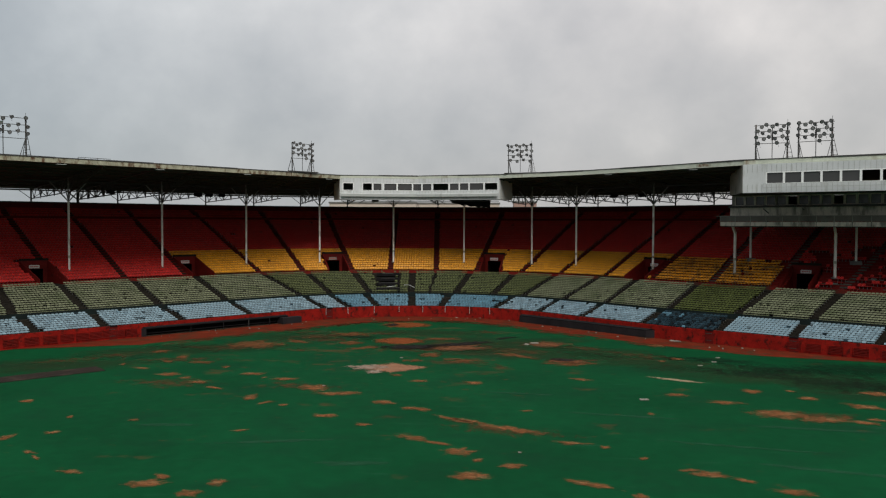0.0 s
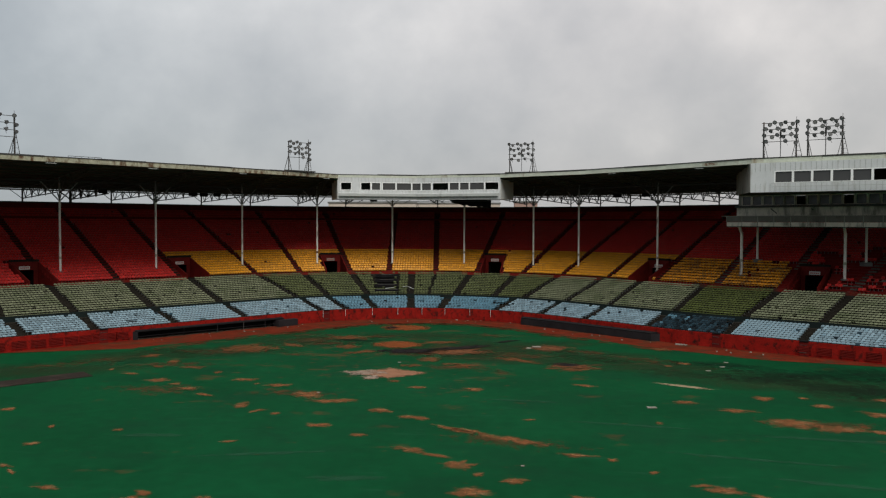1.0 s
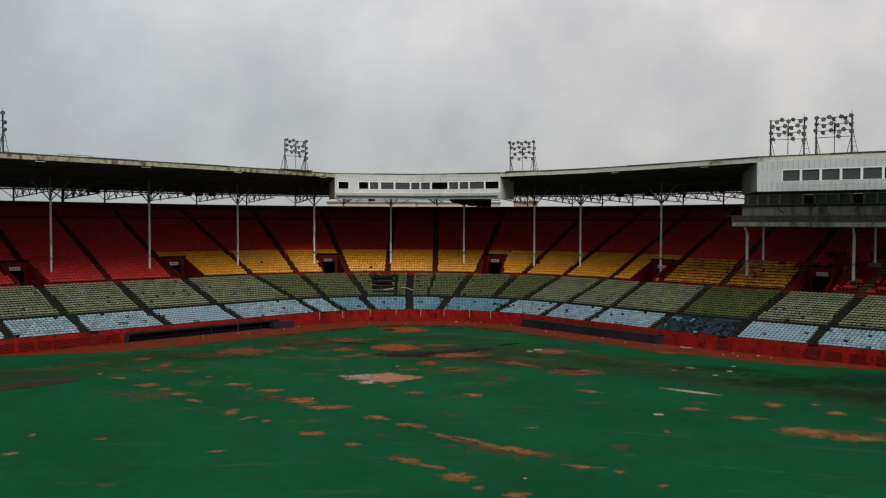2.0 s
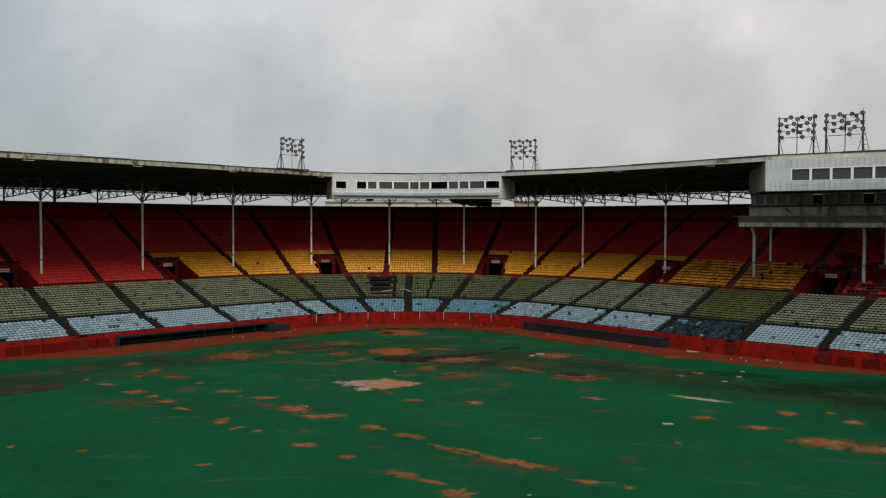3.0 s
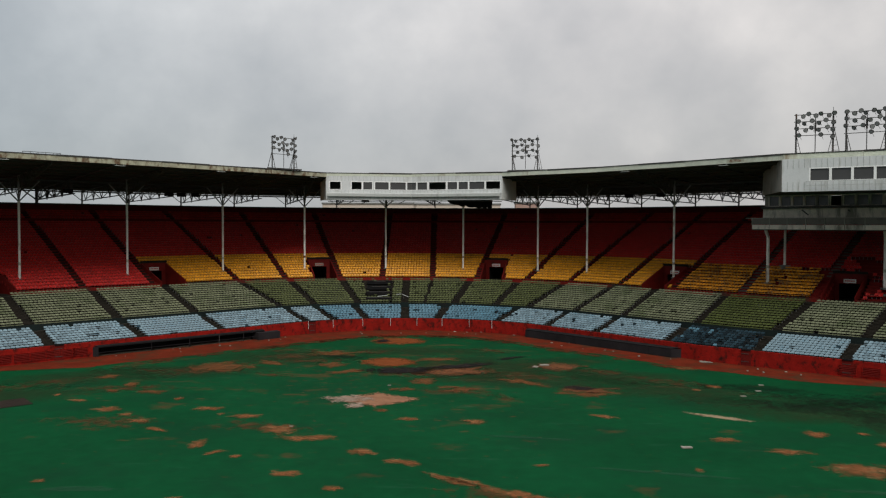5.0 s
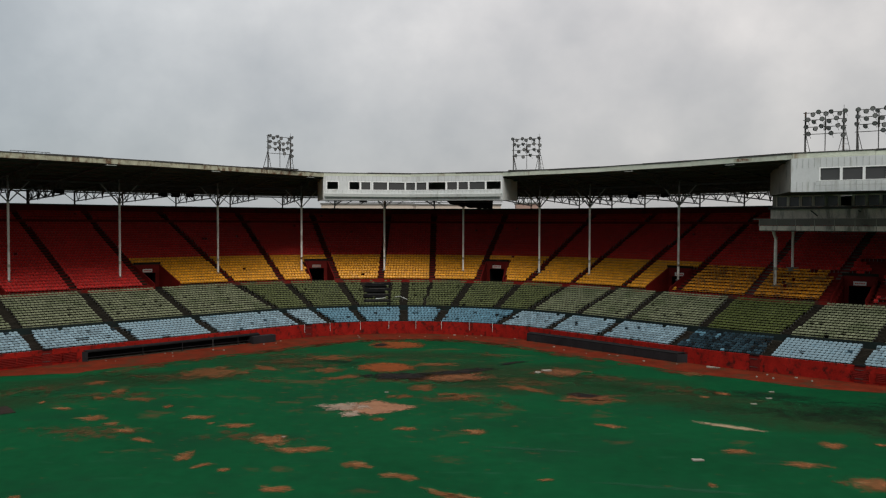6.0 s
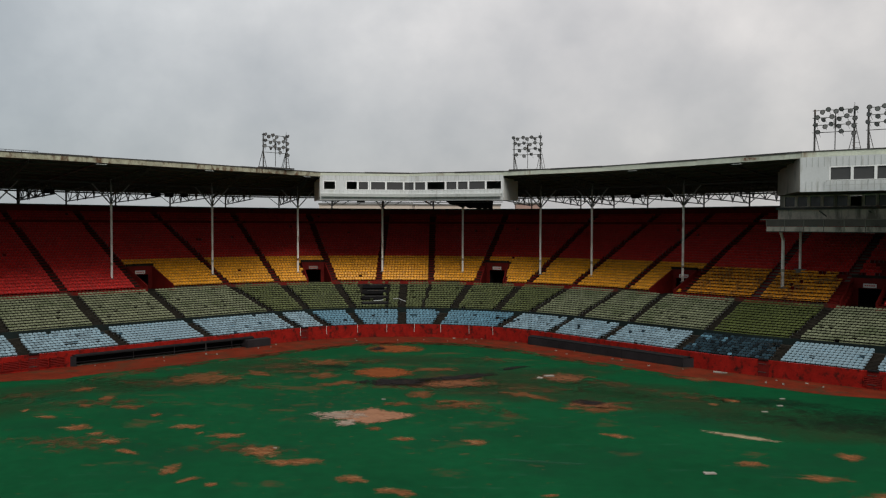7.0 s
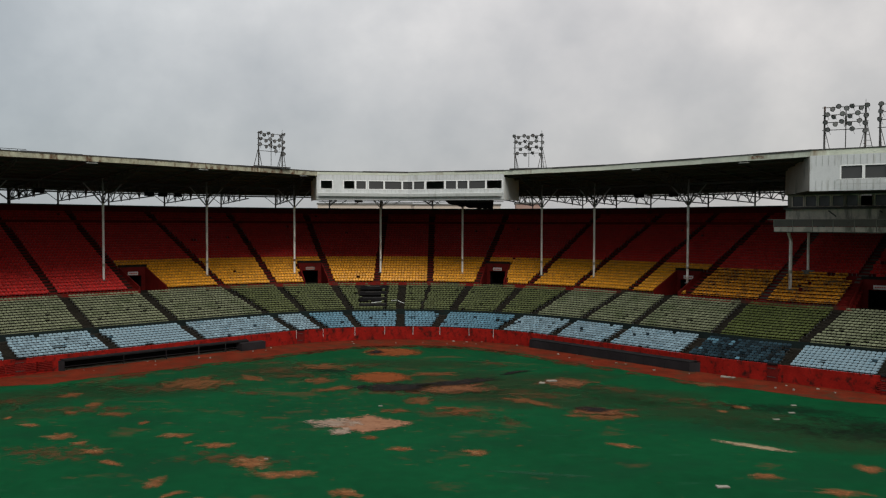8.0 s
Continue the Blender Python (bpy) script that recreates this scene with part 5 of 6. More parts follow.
# ---- torn-out platform and loose pipes behind home plate ----
def torn_platform():
    e = thing("camera_platform", up(on(green_row(6)[0], -10.4), green_row(5)[1]), "burnt black camera platform among torn-out seats", "platform")
    base = Vector(e.location)
    for k, i in enumerate((2, 5, 8, 11)):
        p, t, n = face_frame(green_row(i)[0], -10.2 + 0.25 * k)
        part("board", Geo().box(up(p - n * 0.4, green_row(i)[1] + 0.36) - base, t * 2.1, n * 0.75, (0, 0, 0.28)), M_BLACK, e)
        part("edge_strip", Geo().box(up(p + n * 0.37, green_row(i)[1] + 0.60) - base, t * (1.9 - 0.3 * k), n * 0.03, (0, 0, 0.045)), M_STEEL, e)
    for deg, i, ang, ln in ((-9.2, 2, 6, 1.6), (-2.6, 3, -25, 1.0), (-4.4, 3, 5, 0.9)):
        p, t, n = face_frame(green_row(i)[0], deg)
        z = green_row(i)[1] + 0.75
        r = thing("broken_pipe", up(p, z), "bent pale pipe lying over the steps", "pipe", "broken pipes")
        part("pipe", Geo().tube(-t * ln / 2, t * ln / 2 + Vector((0, 0, ln * math.sin(radians(ang)))), 0.05, 8), M_SIDEGREY, r)
        part("foot", Geo().tube(-t * ln * 0.3, -t * ln * 0.3 - Vector((0, 0, 0.75)), 0.05, 6), M_STEEL, r)


torn_platform()


# ---- press box over home plate ----
def wall_with_windows(e, base, nodes, z_low, z_high, wz0, wz1, windows, m_wall, open_ones=(), prefix="window", m_frame=None):
    """Cladding along a polyline with real window openings. windows: (start, end) as fractions of its length."""
    lens = [(b - a).length for a, b in zip(nodes, nodes[1:])]
    total = sum(lens)

    def at(f):
        s = f * total
        for (a, b), l in zip(zip(nodes, nodes[1:]), lens):
            if s <= l + 1e-6:
                d = (b - a).normalized()
                n = Vector((d.y, -d.x, 0))
                return a + d * s, d, n
            s -= l
        d = (nodes[-1] - nodes[-2]).normalized()
        return nodes[-1], d, Vector((d.y, -d.x, 0))

    bend = [sum(lens[:i + 1]) / total for i in range(len(lens) - 1)]

    def slab(g, f0, f1, za, zb, depth=0.07, push=0.0):
        cuts = [f0] + [x for x in bend if f0 < x < f1] + [f1]
        for u0, u1 in zip(cuts, cuts[1:]):
            p, q = at(u0 + 1e-6)[0], at(u1 - 1e-6)[0]
            n = at((u0 + u1) / 2)[2]
            g.box(up((p + q) / 2 + n * push, (za + zb) / 2) - base, (q - p) / 2, n * depth, (0, 0, (zb - za) / 2))
        return g

    edges = [0.0] + [x for w in windows for x in w] + [1.0]
    g = Geo()
    slab(g, 0, 1, z_low, wz0)
    slab(g, 0, 1, wz1, z_high)
    for f0, f1 in zip(edges[::2], edges[1::2]):
        slab(g, f0, f1, wz0, wz1)
    part("front_wall", g, m_wall, e)
    # narrow cover strips of the vertical boarding
    n = int(total / 0.62)
    for k in range(n + 1):
        p, d, nn = at(min(0.9999, (k + 0.02) / n))
        for za, zb in ((wz1 + 0.12, z_high - 0.05), (z_low + 0.05, wz0 - 0.15)):
            part("board_strip", Geo().box(up(p + nn * 0.085, (za + zb) / 2) - base, d * 0.024, nn * 0.016, (0, 0, (zb - za) / 2)), M_SIDEGREY if m_wall is M_WHITE else m_wall, e)
    for k, (f0, f1) in enumerate(windows):
        w = part(prefix, slab(Geo(), f0 - 0.05 / total, f1 + 0.05 / total, wz1, wz1 + 0.12, 0.04, 0.05), (m_frame or M_FRAME), e)
        part("sill", slab(Geo(), f0 - 0.05 / total, f1 + 0.05 / total, wz0 - 0.08, wz0, 0.05, 0.05), (m_frame or M_FRAME), w)
        for f in (f0, f1):
            p, d, nn = at(f)
            part("jamb", Geo().box(up(p + nn * 0.05, (wz0 + wz1) / 2) - base, d * 0.075, nn * 0.04, (0, 0, (wz1 - wz0) / 2)), (m_frame or M_FRAME), w)
        if k not in open_ones:
            p, d, nn = at((f0 + f1) / 2)
            pane = part("pane", slab(Geo(), f0, f1, wz0, wz1, 0.008, -0.04), M_GLASS, w)
    return at


def press_box():
    nodes = ROOF_MID
    base = Vector((-0.5, 28.0, 20.2))
    e = thing("press_box", base, "white clad press box hung under the roof edge", "press box")
    zl, zh = 20.35, 24.28
    wins = [(0.0177, 0.0809), (0.1374, 0.1964), (0.2015, 0.2556), (0.2670, 0.3475), (0.3517, 0.4435), (0.4472, 0.5045), (0.5082, 0.5709), (0.5782, 0.6809), (0.6863, 0.7470), (0.7507, 0.8090), (0.8127, 0.9033), (0.9078, 0.9911)]
    at = wall_with_windows(e, base, nodes, zl, zh, 22.0, 23.25, wins, M_WHITE, (0, 1, 7, 11))
    # ledge below the windows
    g, lip = Geo(), Geo()
    for a, b in zip(nodes, nodes[1:]):
        d = (b - a)
        n = Vector((d.y, -d.x, 0)).normalized()
        g.box(up((a + b) / 2 + n * 0.3, 21.28) - base, d * 0.49, n * 0.24 + Vector((0, 0, -0.07)), (0, 0, 0.05))
        lip.box(up((a + b) / 2 + n * 0.55, 20.98) - base, d * 0.49, n * 0.03, (0, 0, 0.2))
        lip.box(up((a + b) / 2 + n * 0.1, 20.28) - base, d * 0.5, n * 0.08, (0, 0, 0.08))
    part("ledge", g, M_SIDEGREY, e)
    part("ledge_front", lip, M_SIDEGREY, e, "grey weathered ledge front")
    A, B = nodes[0], nodes[-1]
    A2, B2 = Vector((-17.6, 31.3, 0)), Vector((17.0, 29.1, 0))
    for p, q in ((A, A2), (B, B2)):
        d = q - p
        n = Vector((d.y, -d.x, 0)).normalized()
        part("side_wall", Geo().box(up((p + q) / 2, 22.0) - base, d * 0.5, n * 0.06, (0, 0, 1.78)), M_PALEGREY, e)
    g = Geo()
    mid_b = Vector((-0.5, 32.6, 0))
    for z in (20.33, 23.75):
        g.quad(*(up(p, z) - base for p in (A, nodes[1], B, B2, mid_b, A2)))
    part("floor", g, M_UNDER, e)
    g = Geo()
    for p, q in ((A2, mid_b), (mid_b, B2)):
        d = q - p
        n = Vector((d.y, -d.x, 0)).normalized()
        g.box(up((p + q) / 2, 22.0) - base, d * 0.5, n * 0.05, (0, 0, 1.7))
    part("back_wall", g, M_SIDEGREY, e)
    # sagging black netting slung under the floor
    bag = thing("slung_netting", (9.0, 27.0, 20.2), "sagging black netting slung under the press box", "netting")
    g = Geo()
    n = 14
    rows = []
    for j in range(5):
        f = j / 4
        x0, x1 = -3.9 + 1.9 * f * f, 3.9 - 0.1 * f
        rows.append([Vector((x0 + (x1 - x0) * i / n, 0.5 * math.cos(i * 0.9) * f - 0.3 * f, -1.6 * f * (0.5 + 0.5 * i / n + 0.3 * noise.noise(Vector((i * 0.7, j * 0.6, 2)))))) for i in range(n + 1)])
    for dy in (0.0, 1.2):
        for r0, r1 in zip(rows, rows[1:]):
            for i in range(n):
                g.quad(*(p + Vector((0, dy, 0)) for p in (r0[i], r0[i + 1], r1[i + 1], r1[i])))
    for i in range(n):
        g.quad(rows[-1][i], rows[-1][i + 1], rows[-1][i + 1] + Vector((0, 1.2, 0)), rows[-1][i] + Vector((0, 1.2, 0)))
    part("net", g, M_BLACK, bag)
    for x in (-3.4, -1.2, 1.2, 3.4):
        part("hook", Geo().tube((x, 0.3, -0.1), (x, 0.3, 0.13), 0.04, 6), M_STEEL, bag)
    for k, (x, y, w, h) in enumerate(((11.6, 27.6, 0.8, 1.1), (-9.0, 27.0, 1.3, 0.35))):
        s = thing("loudspeaker", (x, y, 20.2 - h), "black loudspeaker cabinet slung under the press box", "loudspeaker", "slung loudspeakers", 0.15)
        part("cabinet", Geo().box((0, 0, h / 2), (w / 2, 0, 0), (0, 0.5, 0), (0, 0, h / 2)), M_BLACK, s)
        part("grille", Geo().box((0, -0.52, h / 2), (w / 2 - 0.08, 0, 0), (0, 0.015, 0), (0, 0, h / 2 - 0.08)), M_STEEL, s)
        part("hanger", Geo().tube((0, 0, h), (0, 0, h + 0.14), 0.03, 6), M_STEEL, s)
    # rail and raking struts below the floor
    g = Geo()
    for a, b in zip(nodes, nodes[1:]):
        g.bar(up(a, 19.95) + Vector((0, 1.6, 0)) - base, up(b, 19.95) + Vector((0, 1.6, 0)) - base, 0.1)
    part("pipe_rail", g, M_STEEL, e)
    for x in (-12.5, -10.0, -3.5, 2.5, 4.2, 12.8):
        part("strut", Geo().bar(Vector((x, 29.5, 19.6)) - base, Vector((x + (1.4 if x < 0 else -1.4), 29.0, 20.35)) - base, 0.1), M_STEEL, e)


press_box()


# ---- first-base booth block ----
def booth():
    base = Vector((55.0, -8.0, 15.0))
    e = thing("broadcast_booth", base, "white clad broadcast booth above a concrete balcony", "booth")
    nodes = [Vector((47.3, -10.4, 0)), Vector((62.0, -19.75, 0)), Vector((77.8, -29.2, 0))]
    total = sum((b - a).length for a, b in zip(nodes, nodes[1:]))
    wins = []
    s = 3.1
    while s < total - 2.2:
        wins.append((s / total, (s + 2.18) / total))
        s += 2.32
    wall_with_windows(e, base, nodes, 20.15, 24.1, 21.45, 22.85, wins, M_WHITE, (5, 6, 9))
    g = Geo()
    for a, b in zip(nodes, nodes[1:]):
        d = (b - a)
        n = Vector((d.y, -d.x, 0)).normalized()
        u = d.normalized()
        a2 = a + (u * 2.8 if a is nodes[0] else Vector((0, 0, 0)))
        g.bar(up(a2 + n * 0.45, 21.35) - base, up(b + n * 0.45, 21.35) - base, 0.05)
        g.bar(up(a2 + n * 0.45, 20.85) - base, up(b + n * 0.45, 20.85) - base, 0.05)
        for k in range(8):
            p = a2 + (b - a2) * (k / 7.0)
            g.bar(up(p + n * 0.08, 21.3) - base, up(p + n * 0.45, 21.35) - base, 0.04)
    part("cable_tray", g, M_SIDEGREY, e, "grey tray rail below the windows")
    # side and floor
    back = [Vector((49.6, 2.2, 0)), Vector((66.0, -8.5, 0)), Vector((80.0, -17.0, 0))]
    d = back[0] - nodes[0]
    n = Vector((d.y, -d.x, 0)).normalized()
    part("side_wall", Geo().box(up((nodes[0] + back[0]) / 2, 22.15) - base, d * 0.5, n * 0.07, (0, 0, 1.93)), M_DIMGREY, e)
    g = Geo()
    g.quad(*(up(p, 20.2) - base for p in nodes + back[::-1]))
    g.quad(*(up(p, 23.95) - base for p in nodes + back[::-1]))
    part("floor", g, M_UNDER, e)
    # recessed lower gallery with windows, running along the wing
    u = Vector((1, -1, 0)).normalized()
    n = Vector((-1, -1, 0)).normalized()
    p0 = Vector((50.0, 2.4, 0))
    row = [p0, p0 + u * 30]
    w2 = [((0.55 + 1.62 * k) / 30, (0.55 + 1.62 * k + 1.42) / 30) for k in range(17)]
    lower = thing("gallery", up(p0, 15.0), "dim glazed gallery below the broadcast booth", "gallery")
    b2 = Vector(lower.location)
    wall_with_windows(lower, b2, row, 18.45, 20.2, 18.75, 20.0, w2, M_DIMGREY, (5, 9), m_frame=M_BAND)
    g = Geo()
    g.box(up(p0 + u * 15 - n * 3.0, 18.35) - b2, u * 15, n * 2.9, (0, 0, 0.08))
    g.box(up(p0 + u * 15 - n * 6.0, 19.3) - b2, u * 15, n * 0.1, (0, 0, 0.9))
    g.box(up(p0 - n * 3.0, 19.3) - b2, u * 0.07, n * 3.0, (0, 0, 0.9))
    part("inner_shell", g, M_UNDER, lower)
    part("concrete_band", Geo().box(up(p0 + u * 15 + n * 0.25, 17.75) - b2, u * 15.1, n * 0.2, (0, 0, 0.62)), M_BAND, lower, "grey concrete spandrel band")
    part("hood", Geo().box(up(p0 + u * 15 + n * 0.45, 18.48) - b2, u * 15.2, n * 0.5, (0, 0, 0.14)), M_STEEL, lower)
    # balcony slab with its pale edge panels
    bal = thing("balcony", up(p0, 15.2), "concrete balcony with pale edge panels on white columns", "balcony")
    b3 = Vector(bal.location)
    part("slab", Geo().box(up(p0 + u * 14.5 - n * 1.0, 15.62) - b3, u * 15.6, n * 2.6, (0, 0, 0.12)), M_CONCRETE, bal)
    part("back_board", Geo().box(up(p0 + u * 14.5 + n * 1.62, 16.62) - b3, u * 15.5, n * 0.02, (0, 0, 0.42)), M_MESHGREY, bal, "dark grey wire mesh balustrade")
    part("top_rail", Geo().box(up(p0 + u * 14.2 + n * 1.66, 17.06) - b3, u * 16.1, n * 0.10, (0, 0, 0.05)), M_DIMGREY, bal)
    for k in range(13):
        part("baluster", Geo().box(up(p0 + u * (-1.05 + 2.42 * k) + n * 1.68, 16.6) - b3, u * 0.05, n * 0.05, (0, 0, 0.46)), M_DIMGREY, bal)
    for k, (s0, s1, z0_, z1_) in enumerate(((5.2, 6.1, 18.15, 17.45), (11.0, 11.3, 18.1, 17.9))):
        part("loose_bar", Geo().bar(up(p0 + u * s0 + n * 0.55, z0_) - b3, up(p0 + u * s1 + n * 0.6, z1_) - b3, 0.12), M_STEEL, bal, "broken bar hanging over the balcony")
    # Extended unseen far behind the slab to keep light off the rows below.
    part("soffit", Geo().box(up(p0 + u * 14.5 - n * 6.5, 15.46) - b3, u * 15.4, n * 8.0, (0, 0, 0.04)), M_UNDER, bal)
    for k in range(13):
        c = p0 + u * (-1.05 + 2.42 * (k + 0.5)) + n * 1.68
        part("edge_panel", Geo().box(up(c, 15.85) - b3, u * 1.17, n * 0.05, (0, 0, 0.3)), M_BAND, bal)
        part("panel_joint", Geo().box(up(c + u * 1.21, 15.85) - b3, u * 0.035, n * 0.03, (0, 0, 0.3)), M_STEEL, bal)
    for k, deg in enumerate((72.8, 83.8, 92.5)):
        p, t, nn = face_frame(outset(WALK, 4.1), deg)
        z0 = upper_row(4)[1]
        c = thing("balcony_column", up(p, z0), "thick white steel column with a bracket arm", "column", "balcony columns")
        part("shaft", Geo().tube((0, 0, 0), (0, 0, 14.6 - z0), 0.21, 12), M_COLUMN, c)
        part("arm", Geo().bar((0, 0, 14.4 - z0), tuple(nn * 0.9 + Vector((0, 0, 15.6 - z0))), 0.3, 0.3), M_COLUMN, c)
        part("base_plate", Geo().box((0, 0, 0.1), (0.4, 0, 0), (0, 0.4, 0), (0, 0, 0.1)), M_CONCRETE, c)
        part("collar", Geo().tube((0, 0, 2.2), (0, 0, 2.6), 0.235, 12), M_RUST, c)
        p2, t2, n2 = face_frame(outset(WALK, 8.3), deg - 1.5)
        z2 = upper_row(9)[1]
        c2 = thing("balcony_column", up(p2, z2), "white rear column on a concrete footing", "column", "balcony columns")
        part("shaft", Geo().tube((0, 0, 0.5), (0, 0, 15.5 - z2), 0.17, 12), M_COLUMN, c2)
        part("footing", Geo().box((0, 0, 0.28), (0.62, 0, 0), (0, 0.62, 0), (0, 0, 0.28)), M_CONCRETE, c2)


booth()


# ---- floodlight towers on the roof ----
def floodlight_mesh():
    """A spun bowl reflector with a rim and a lamp holder at the back, and its glass."""
    g = Geo()
    for y0, y1, r0, r1 in ((0.02, -0.08, 0.09, 0.19), (-0.08, -0.20, 0.19, 0.265), (-0.20, -0.235, 0.29, 0.29)):
        g.tube((0, y0, 0), (0, y1, 0), r0, 14, r1)
    g.tube((0, 0.22, 0), (0, 0.02, 0), 0.09, 8)
    return g.mesh("shell", M_LAMPSHELL), Geo().tube((0, -0.237, 0), (0, -0.25, 0), 0.215, 14).mesh("lens", M_LENS)


SHELL, LENS = floodlight_mesh()


def light_tower(p, q, z, height, seed, label):
    """Two raking legs and four lamp rails; p and q are the feet, the lamps face the field."""
    rnd = random.Random(seed)
    d = q - p
    u = d.normalized()
    n = Vector((u.y, -u.x, 0))
    if n.dot(Vector((0, -30, 0)) - p) < 0:
        n = -n
    w = d.length
    e = thing("floodlight_tower", up((p + q) / 2, z), label, "floodlight tower", "floodlight towers")
    c = (p + q) / 2
    rel = lambda s, o, zz: Vector((0, 0, zz)) + u * s + n * o
    for s in (-w / 2, w / 2):
        part("leg", Geo().bar(rel(s, 0, 0), rel(s, 0, height * (1.03 if s > 0 else 1.0)), 0.16), M_STEEL, e)
        part("brace", Geo().bar(rel(s * 1.0, -1.4, 0), rel(s, 0, height * 0.55), 0.07), M_STEEL, e)
        part("brace", Geo().bar(rel(s * 0.72, 0, 0), rel(s * 0.97, 0, height * 0.45), 0.07), M_STEEL, e)
        for k in range(6):
            zz = 0.3 + k * 0.35
            part("rung", Geo().bar(rel(s, 0, zz), rel(s * 0.9, 0.0, zz), 0.04), M_STEEL, e)
    # ladder-like outer brace at the far leg
    part("ladder_stile", Geo().bar(rel(w / 2 + 0.75, -0.2, 0), rel(w / 2 + 0.1, 0, height * 0.62), 0.06), M_STEEL, e)
    for k in range(4):
        f = 0.12 + 0.2 * k
        part("ladder_rung", Geo().bar(rel(w / 2, 0, height * 0.62 * f), rel(w / 2 + 0.75 - 0.65 * f, -0.2 * (1 - f), height * 0.62 * f), 0.045), M_STEEL, e)
    part("middle_pole", Geo().bar(rel(0.1, 0, height * 0.05), rel(0.1, 0, height * 0.96), 0.08), M_STEEL, e)
    part("junction_box", Geo().box(rel(0.1, 0.06, height * 0.66), u * 0.11, n * 0.08, (0, 0, 0.55)), M_STEEL, e)
    part("skid", Geo().bar(rel(-w / 2 - 0.8, 0, 0.05), rel(w / 2 + 1.4, 0, 0.05), 0.35, 0.2), M_STEEL, e)
    part("aerial", Geo().tube(rel(w / 2, 0, height), rel(w / 2, 0, height + 0.6), 0.025, 6), M_STEEL, e)
    for r, f in enumerate((0.46, 0.63, 0.80, 0.97)):
        part("lamp_rail", Geo().bar(rel(-w / 2 - 0.25, 0, height * f), rel(w / 2 + 0.3, 0, height * f), 0.075), M_STEEL, e)
        count = (4, 6, 6, 7)[r]
        for k in range(count):
            if rnd.random() < (0.35 if r == 0 else 0.05):
                continue
            s = -w / 2 - 0.1 + (w + 0.3) * (k + 0.2 + 0.25 * rnd.random()) / (count - 0.5)
            s, low = min(s, w / 2 + 0.35), (-0.18 if k % 2 else 0.10)
            at = rel(s, 0.26, height * f + low)
            lamp = part("floodlight", SHELL, None, e)
            lamp.location = at
            lamp.rotation_euler = (radians(rnd.uniform(14, 34)), 0, math.atan2(-n.x, n.y) + math.pi + radians(rnd.uniform(-38, 38)))
            part("lens", LENS, None, lamp)
            part("yoke", Geo().bar(rel(s, 0.0, height * f), at + Vector((0, 0, 0.04)), 0.05), M_STEEL, e)
            part("cable", Geo().bar(at + Vector((0, 0, -0.1)), rel(s + 0.22, 0.05, height * f - 0.55), 0.028), M_STEEL, e)


light_tower(Vector((-57.0, -18.3, 0)), Vector((-53.0, -13.7, 0)), 24.85, 5.6, 3, "rusty steel floodlight tower on the roof")
light_tower(Vector((-22.3, 15.9, 0)), Vector((-19.5, 18.9, 0)), 24.85, 5.15, 4, "rusty steel floodlight tower on the roof")
light_tower(Vector((16.0, 21.6, 0)), Vector((20.0, 20.2, 0)), 24.85, 5.2, 5, "rusty steel floodlight tower on the roof")
light_tower(Vector((49.6, -8.6, 0)), Vector((53.3, -10.4, 0)), 24.85, 5.0, 6, "rusty steel floodlight tower beside another on the roof")
light_tower(Vector((54.5, -11.2, 0)), Vector((58.0, -13.5, 0)), 24.85, 5.0, 7, "rusty steel floodlight tower beside another on the roof")


# ---- small fittings under and on the roof ----
def eave_lights():
    for k, (a, b, fr) in enumerate(((ROOF_LEFT[1], ROOF_LEFT[2], 0.21), (ROOF_LEFT[1], ROOF_LEFT[2], 0.72), (ROOF_LEFT[0], ROOF_LEFT[1], 0.68), (ROOF_LEFT[0], ROOF_LEFT[1], 0.09),
                                    (ROOF_RIGHT[1], ROOF_RIGHT[2], 0.34), (ROOF_RIGHT[2], ROOF_RIGHT[3], 0.41))):
        p = a + (b - a) * fr
        d = (b - a).normalized()
        e = thing("eave_light", up(p, 23.86), "small pale strip light under the roof edge", "light fitting", "eave lights", math.atan2(d.y, d.x))
        part("housing", Geo().box((0, 0, 0.0), (0.7, 0, 0), (0, 0.08, 0), (0, 0, 0.03)), M_SIDEGREY, e)
        for s in (-0.5, 0.5):
            part("bracket", Geo().bar((s, 0, 0.02), (s * 0.6, 0, 0.6), 0.05), M_SIDEGREY, e)


eave_lights()


def hung_boxes():
    for deg, off_, w in ((-68.4, 6.0, 1.2), (-51.5, 7.0, 1.3), (-48.6, 8.0, 1.2), (-46.4, 7.0, 0.9), (45.0, 7.0, 1.3), (51.8, 7.0, 1.2)):
        p, t, n = face_frame(outset(WALK, off_), deg)
        e = thing("hung_loudspeaker", up(p, 20.9), "dark loudspeaker horn hung below the roof", "loudspeaker", "hung loudspeakers", math.atan2(t.y, t.x))
        part("cabinet", Geo().box((0, 0, 0), (w / 2, 0, 0), (0, 0.4, 0), (0, 0, 0.32)), M_BLACK, e)
        part("horn", Geo().tube((0.1, -0.4, 0), (0.1, -0.75, -0.1), 0.18, 10, 0.34), M_BLACK, e)
        part("hanger", Geo().bar((0, 0, 0.3), (0, 0, 1.6), 0.06), M_STEEL, e)


hung_boxes()


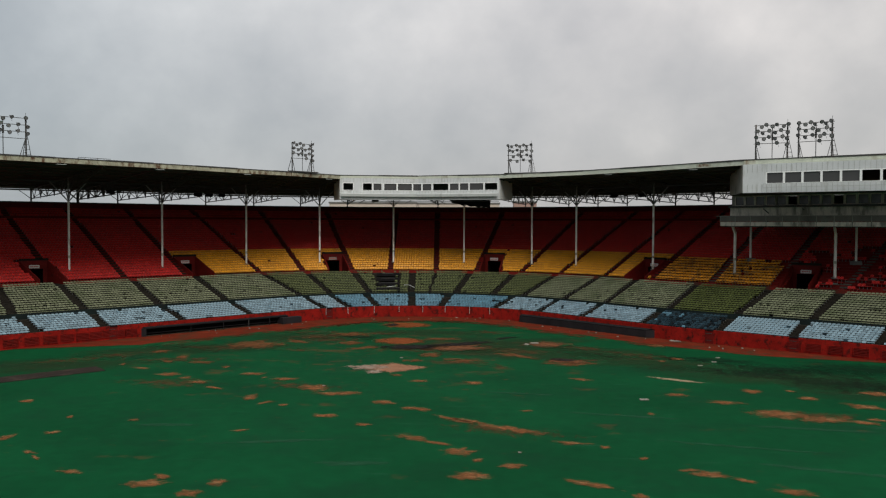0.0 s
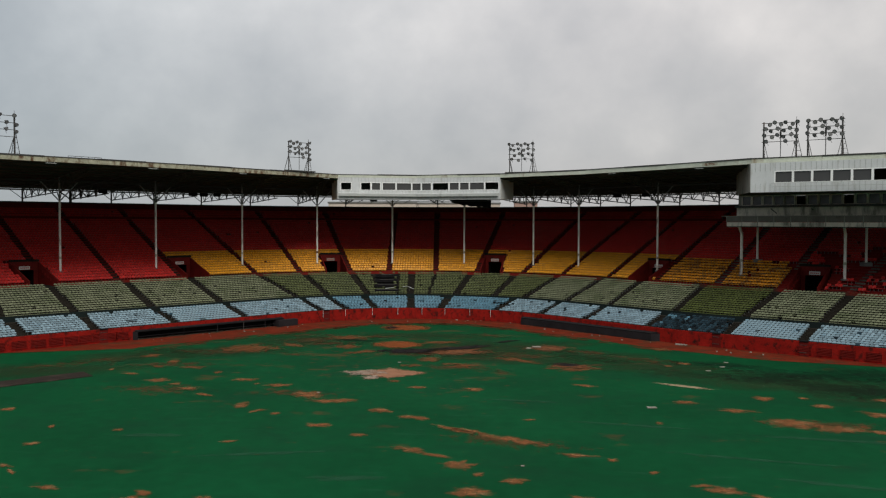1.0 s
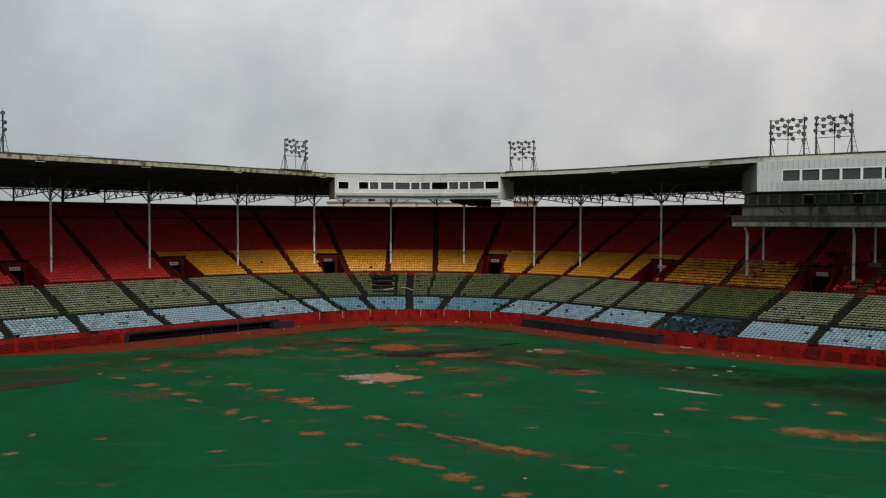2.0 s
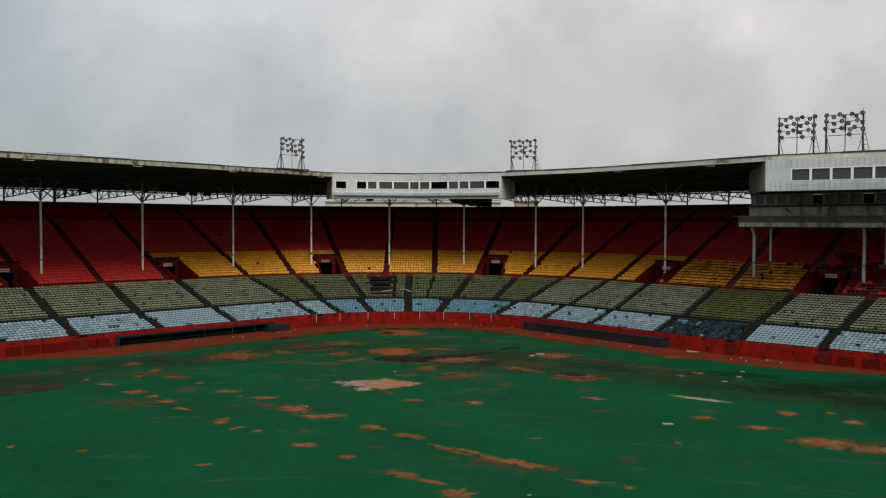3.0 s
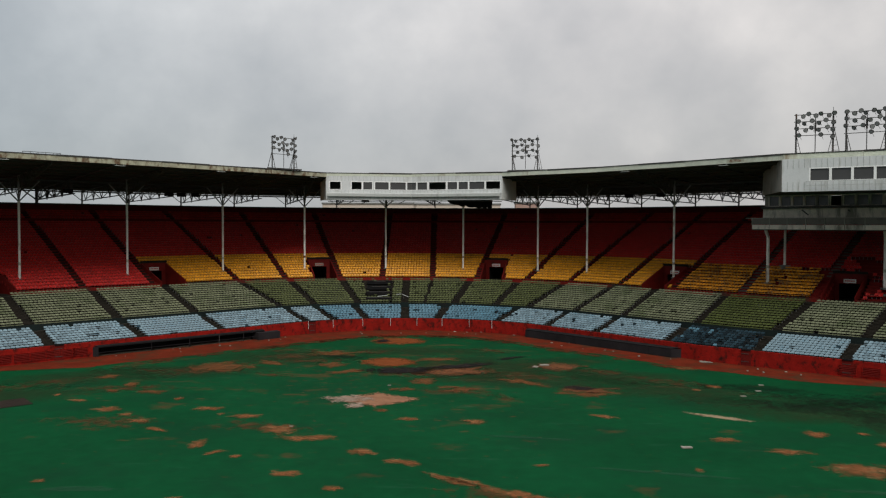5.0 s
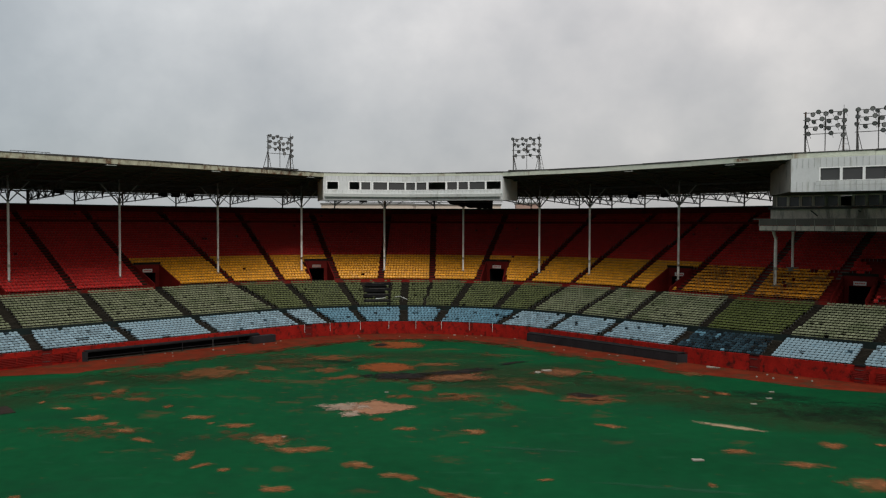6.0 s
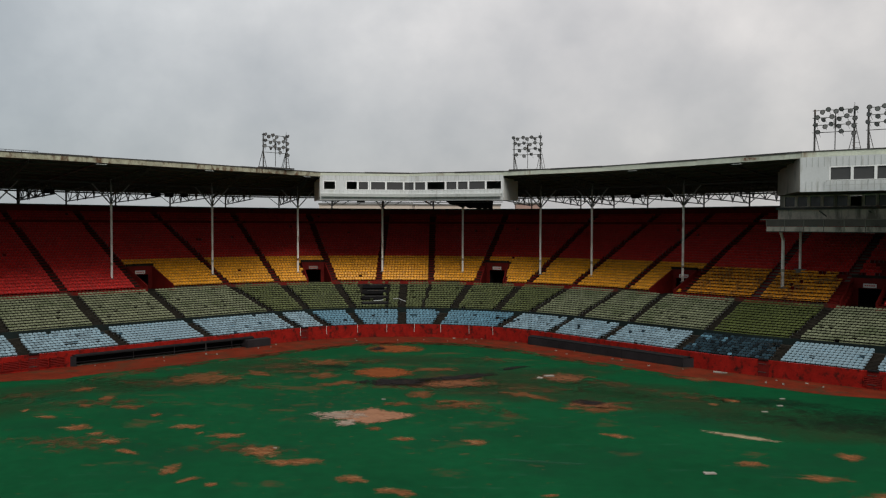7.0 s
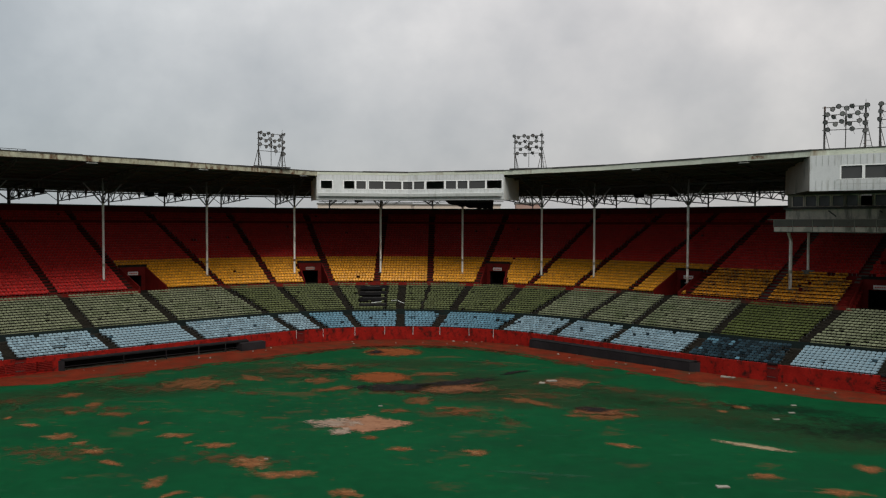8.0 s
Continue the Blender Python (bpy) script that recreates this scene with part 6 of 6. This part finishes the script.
def roof_rail():
    a, b = ROOF_LEFT[1] + (ROOF_LEFT[2] - ROOF_LEFT[1]) * 0.48, ROOF_LEFT[1] + (ROOF_LEFT[2] - ROOF_LEFT[1]) * 0.64
    e = thing("roof_rail", up(a, EAVE_TOP + 0.08), "low pipe rail along the roof edge", "rail")
    base = Vector(e.location)
    part("pipe", Geo().tube(up(a, EAVE_TOP + 0.3) - base, up(b, EAVE_TOP + 0.3) - base, 0.035, 6), M_STEEL, e)
    for k in range(6):
        p = a + (b - a) * k / 5
        part("post", Geo().tube(up(p, EAVE_TOP + 0.08) - base, up(p, EAVE_TOP + 0.3) - base, 0.03, 6), M_STEEL, e)


roof_rail()


# ---- debris on the field ----
def debris(x, y, sx, sy, sz, turn, m, label):
    g = Geo().box((0, 0, sz / 2), (sx / 2, 0, 0), (0, sy / 2, 0), (0, 0, sz / 2))
    me = g.mesh("debris", m)
    bm = bmesh.new()
    bm.from_mesh(me)
    bmesh.ops.subdivide_edges(bm, edges=bm.edges, cuts=2, use_grid_fill=True)
    for v in bm.verts:
        k = noise.noise_vector(v.co * 2.3 + Vector((x, y, 0)))
        v.co += Vector((k.x * sx * 0.2, k.y * sy * 0.2, k.z * sz * 0.4 if v.co.z > sz * 0.4 else 0))
    bm.to_mesh(me)
    bm.free()
    ob = new("debris", me)
    ob.matrix_basis = pose(x, y, 0.02, 0, 0, turn)
    tagged(ob, label, "debris", "field debris")


for k, (x, y, sx, sy, sz, turn) in enumerate(((25.3, -51.1, 0.9, 0.5, 0.08, 4), (38.7, -28.3, 0.5, 0.3, 0.06, 0), (37.4, -31.2, 0.7, 0.35, 0.06, 5), (17.9, -18.6, 1.1, 0.8, 0.14, 25),
                                              (35.2, -33.6, 0.6, 0.3, 0.05, 0),
                                              (16.8, -19.6, 0.8, 0.7, 0.10, 60), (36.9, -15.4, 1.7, 0.6, 0.12, -30), (13.2, -68.0, 0.25, 0.2, 0.06, 0), (44.0, -21.0, 0.3, 0.2, 0.12, 0),
                                              (7.0, 8.8, 0.4, 0.3, 0.12, 0), (-14.0, 6.2, 0.3, 0.2, 0.12, 0), (11.0, 8.6, 0.5, 0.3, 0.10, 30), (30.0, -11.6, 0.3, 0.25, 0.12, 0),
                                              (50.0, -21.6, 0.3, 0.25, 0.14, 0), (41.5, -19.5, 0.22, 0.2, 0.1, 0), (1.5, -30.6, 0.5, 0.2, 0.08, 0), (-4.5, -46.8, 0.3, 0.2, 0.06, 0))):
    debris(x, y, sx * 0.85, sy * 0.8, sz, turn, M_LITTER, "crumpled pale sheet lying on the field" if sx > 0.7 else "small pale scrap of litter")

scrap = random.Random(23)
for k in range(34):
    deg = scrap.choice((scrap.uniform(-98, -50), scrap.uniform(-40, 45), scrap.uniform(40, 104)))
    p = on(outset(WALL, -scrap.uniform(0.3, 3.6)), deg)
    w = scrap.uniform(0.08, 0.24)
    debris(p.x, p.y, w, w * scrap.uniform(0.4, 0.9), scrap.uniform(0.04, 0.14), scrap.uniform(0, 180), M_LITTER, "small pale scrap of litter on the clay track")


def bullpen_strip():
    """Flat dark rubber strip on the third-base side, a little rumpled."""
    bm = bmesh.new()
    bmesh.ops.create_grid(bm, x_segments=30, y_segments=8, size=1.0)
    for v in bm.verts:
        v.co = Vector((v.co.x * 8.0 + 0.12 * noise.noise(Vector((v.co.y * 3, 1, 0))), v.co.y * 1.55, 0.05 + 0.03 * noise.noise(Vector((v.co.x * 9, v.co.y * 3, 5)))))
    me = bpy.data.meshes.new("rubber_strip")
    bm.to_mesh(me)
    bm.free()
    me.materials.append(M_RUBBER)
    ob = new("rubber_strip", me)
    ob.matrix_basis = pose(-36.0, -44.7, 0.0, 0, 0, 43.5)
    sol = ob.modifiers.new("thickness", "SOLIDIFY")
    sol.thickness = 0.05
    tagged(ob, "dark brown rubber strip lying flat on the turf", "mat")


bullpen_strip()


# ---- city beyond the stand ----
def far_building(x, y, w, d, h, m, rows, cols, label):
    e = thing("city_building", (x, y, 0), label, "building", "city buildings")
    part("wall", Geo().box((0, 0, h / 2), (w / 2, 0, 0), (0, d / 2, 0), (0, 0, h / 2)), m, e)
    part("roof", Geo().box((0, 0, h + 0.3), (w / 2 + 0.3, 0, 0), (0, d / 2 + 0.3, 0), (0, 0, 0.3)), M_CONCRETE, e)
    for r in range(rows):
        for c in range(cols):
            cx = -w / 2 + w * (c + 0.5) / cols
            part("window", Geo().box((cx, -d / 2 - 0.02, h - 2.4 - 3.2 * r), (w / cols * 0.36, 0, 0), (0, 0.05, 0), (0, 0, 0.7)), M_GLASS, e)


far_building(-30.0, 190.0, 34.0, 14.0, 23.5, M_BEIGE, 3, 5, "plain beige building behind the stand")
far_building(2.0, 215.0, 36.0, 14.0, 24.0, M_BEIGE, 3, 6, "long beige building behind the stand")
far_building(30.0, 200.0, 9.0, 9.0, 24.2, M_BRICK, 3, 3, "brick building behind the stand")
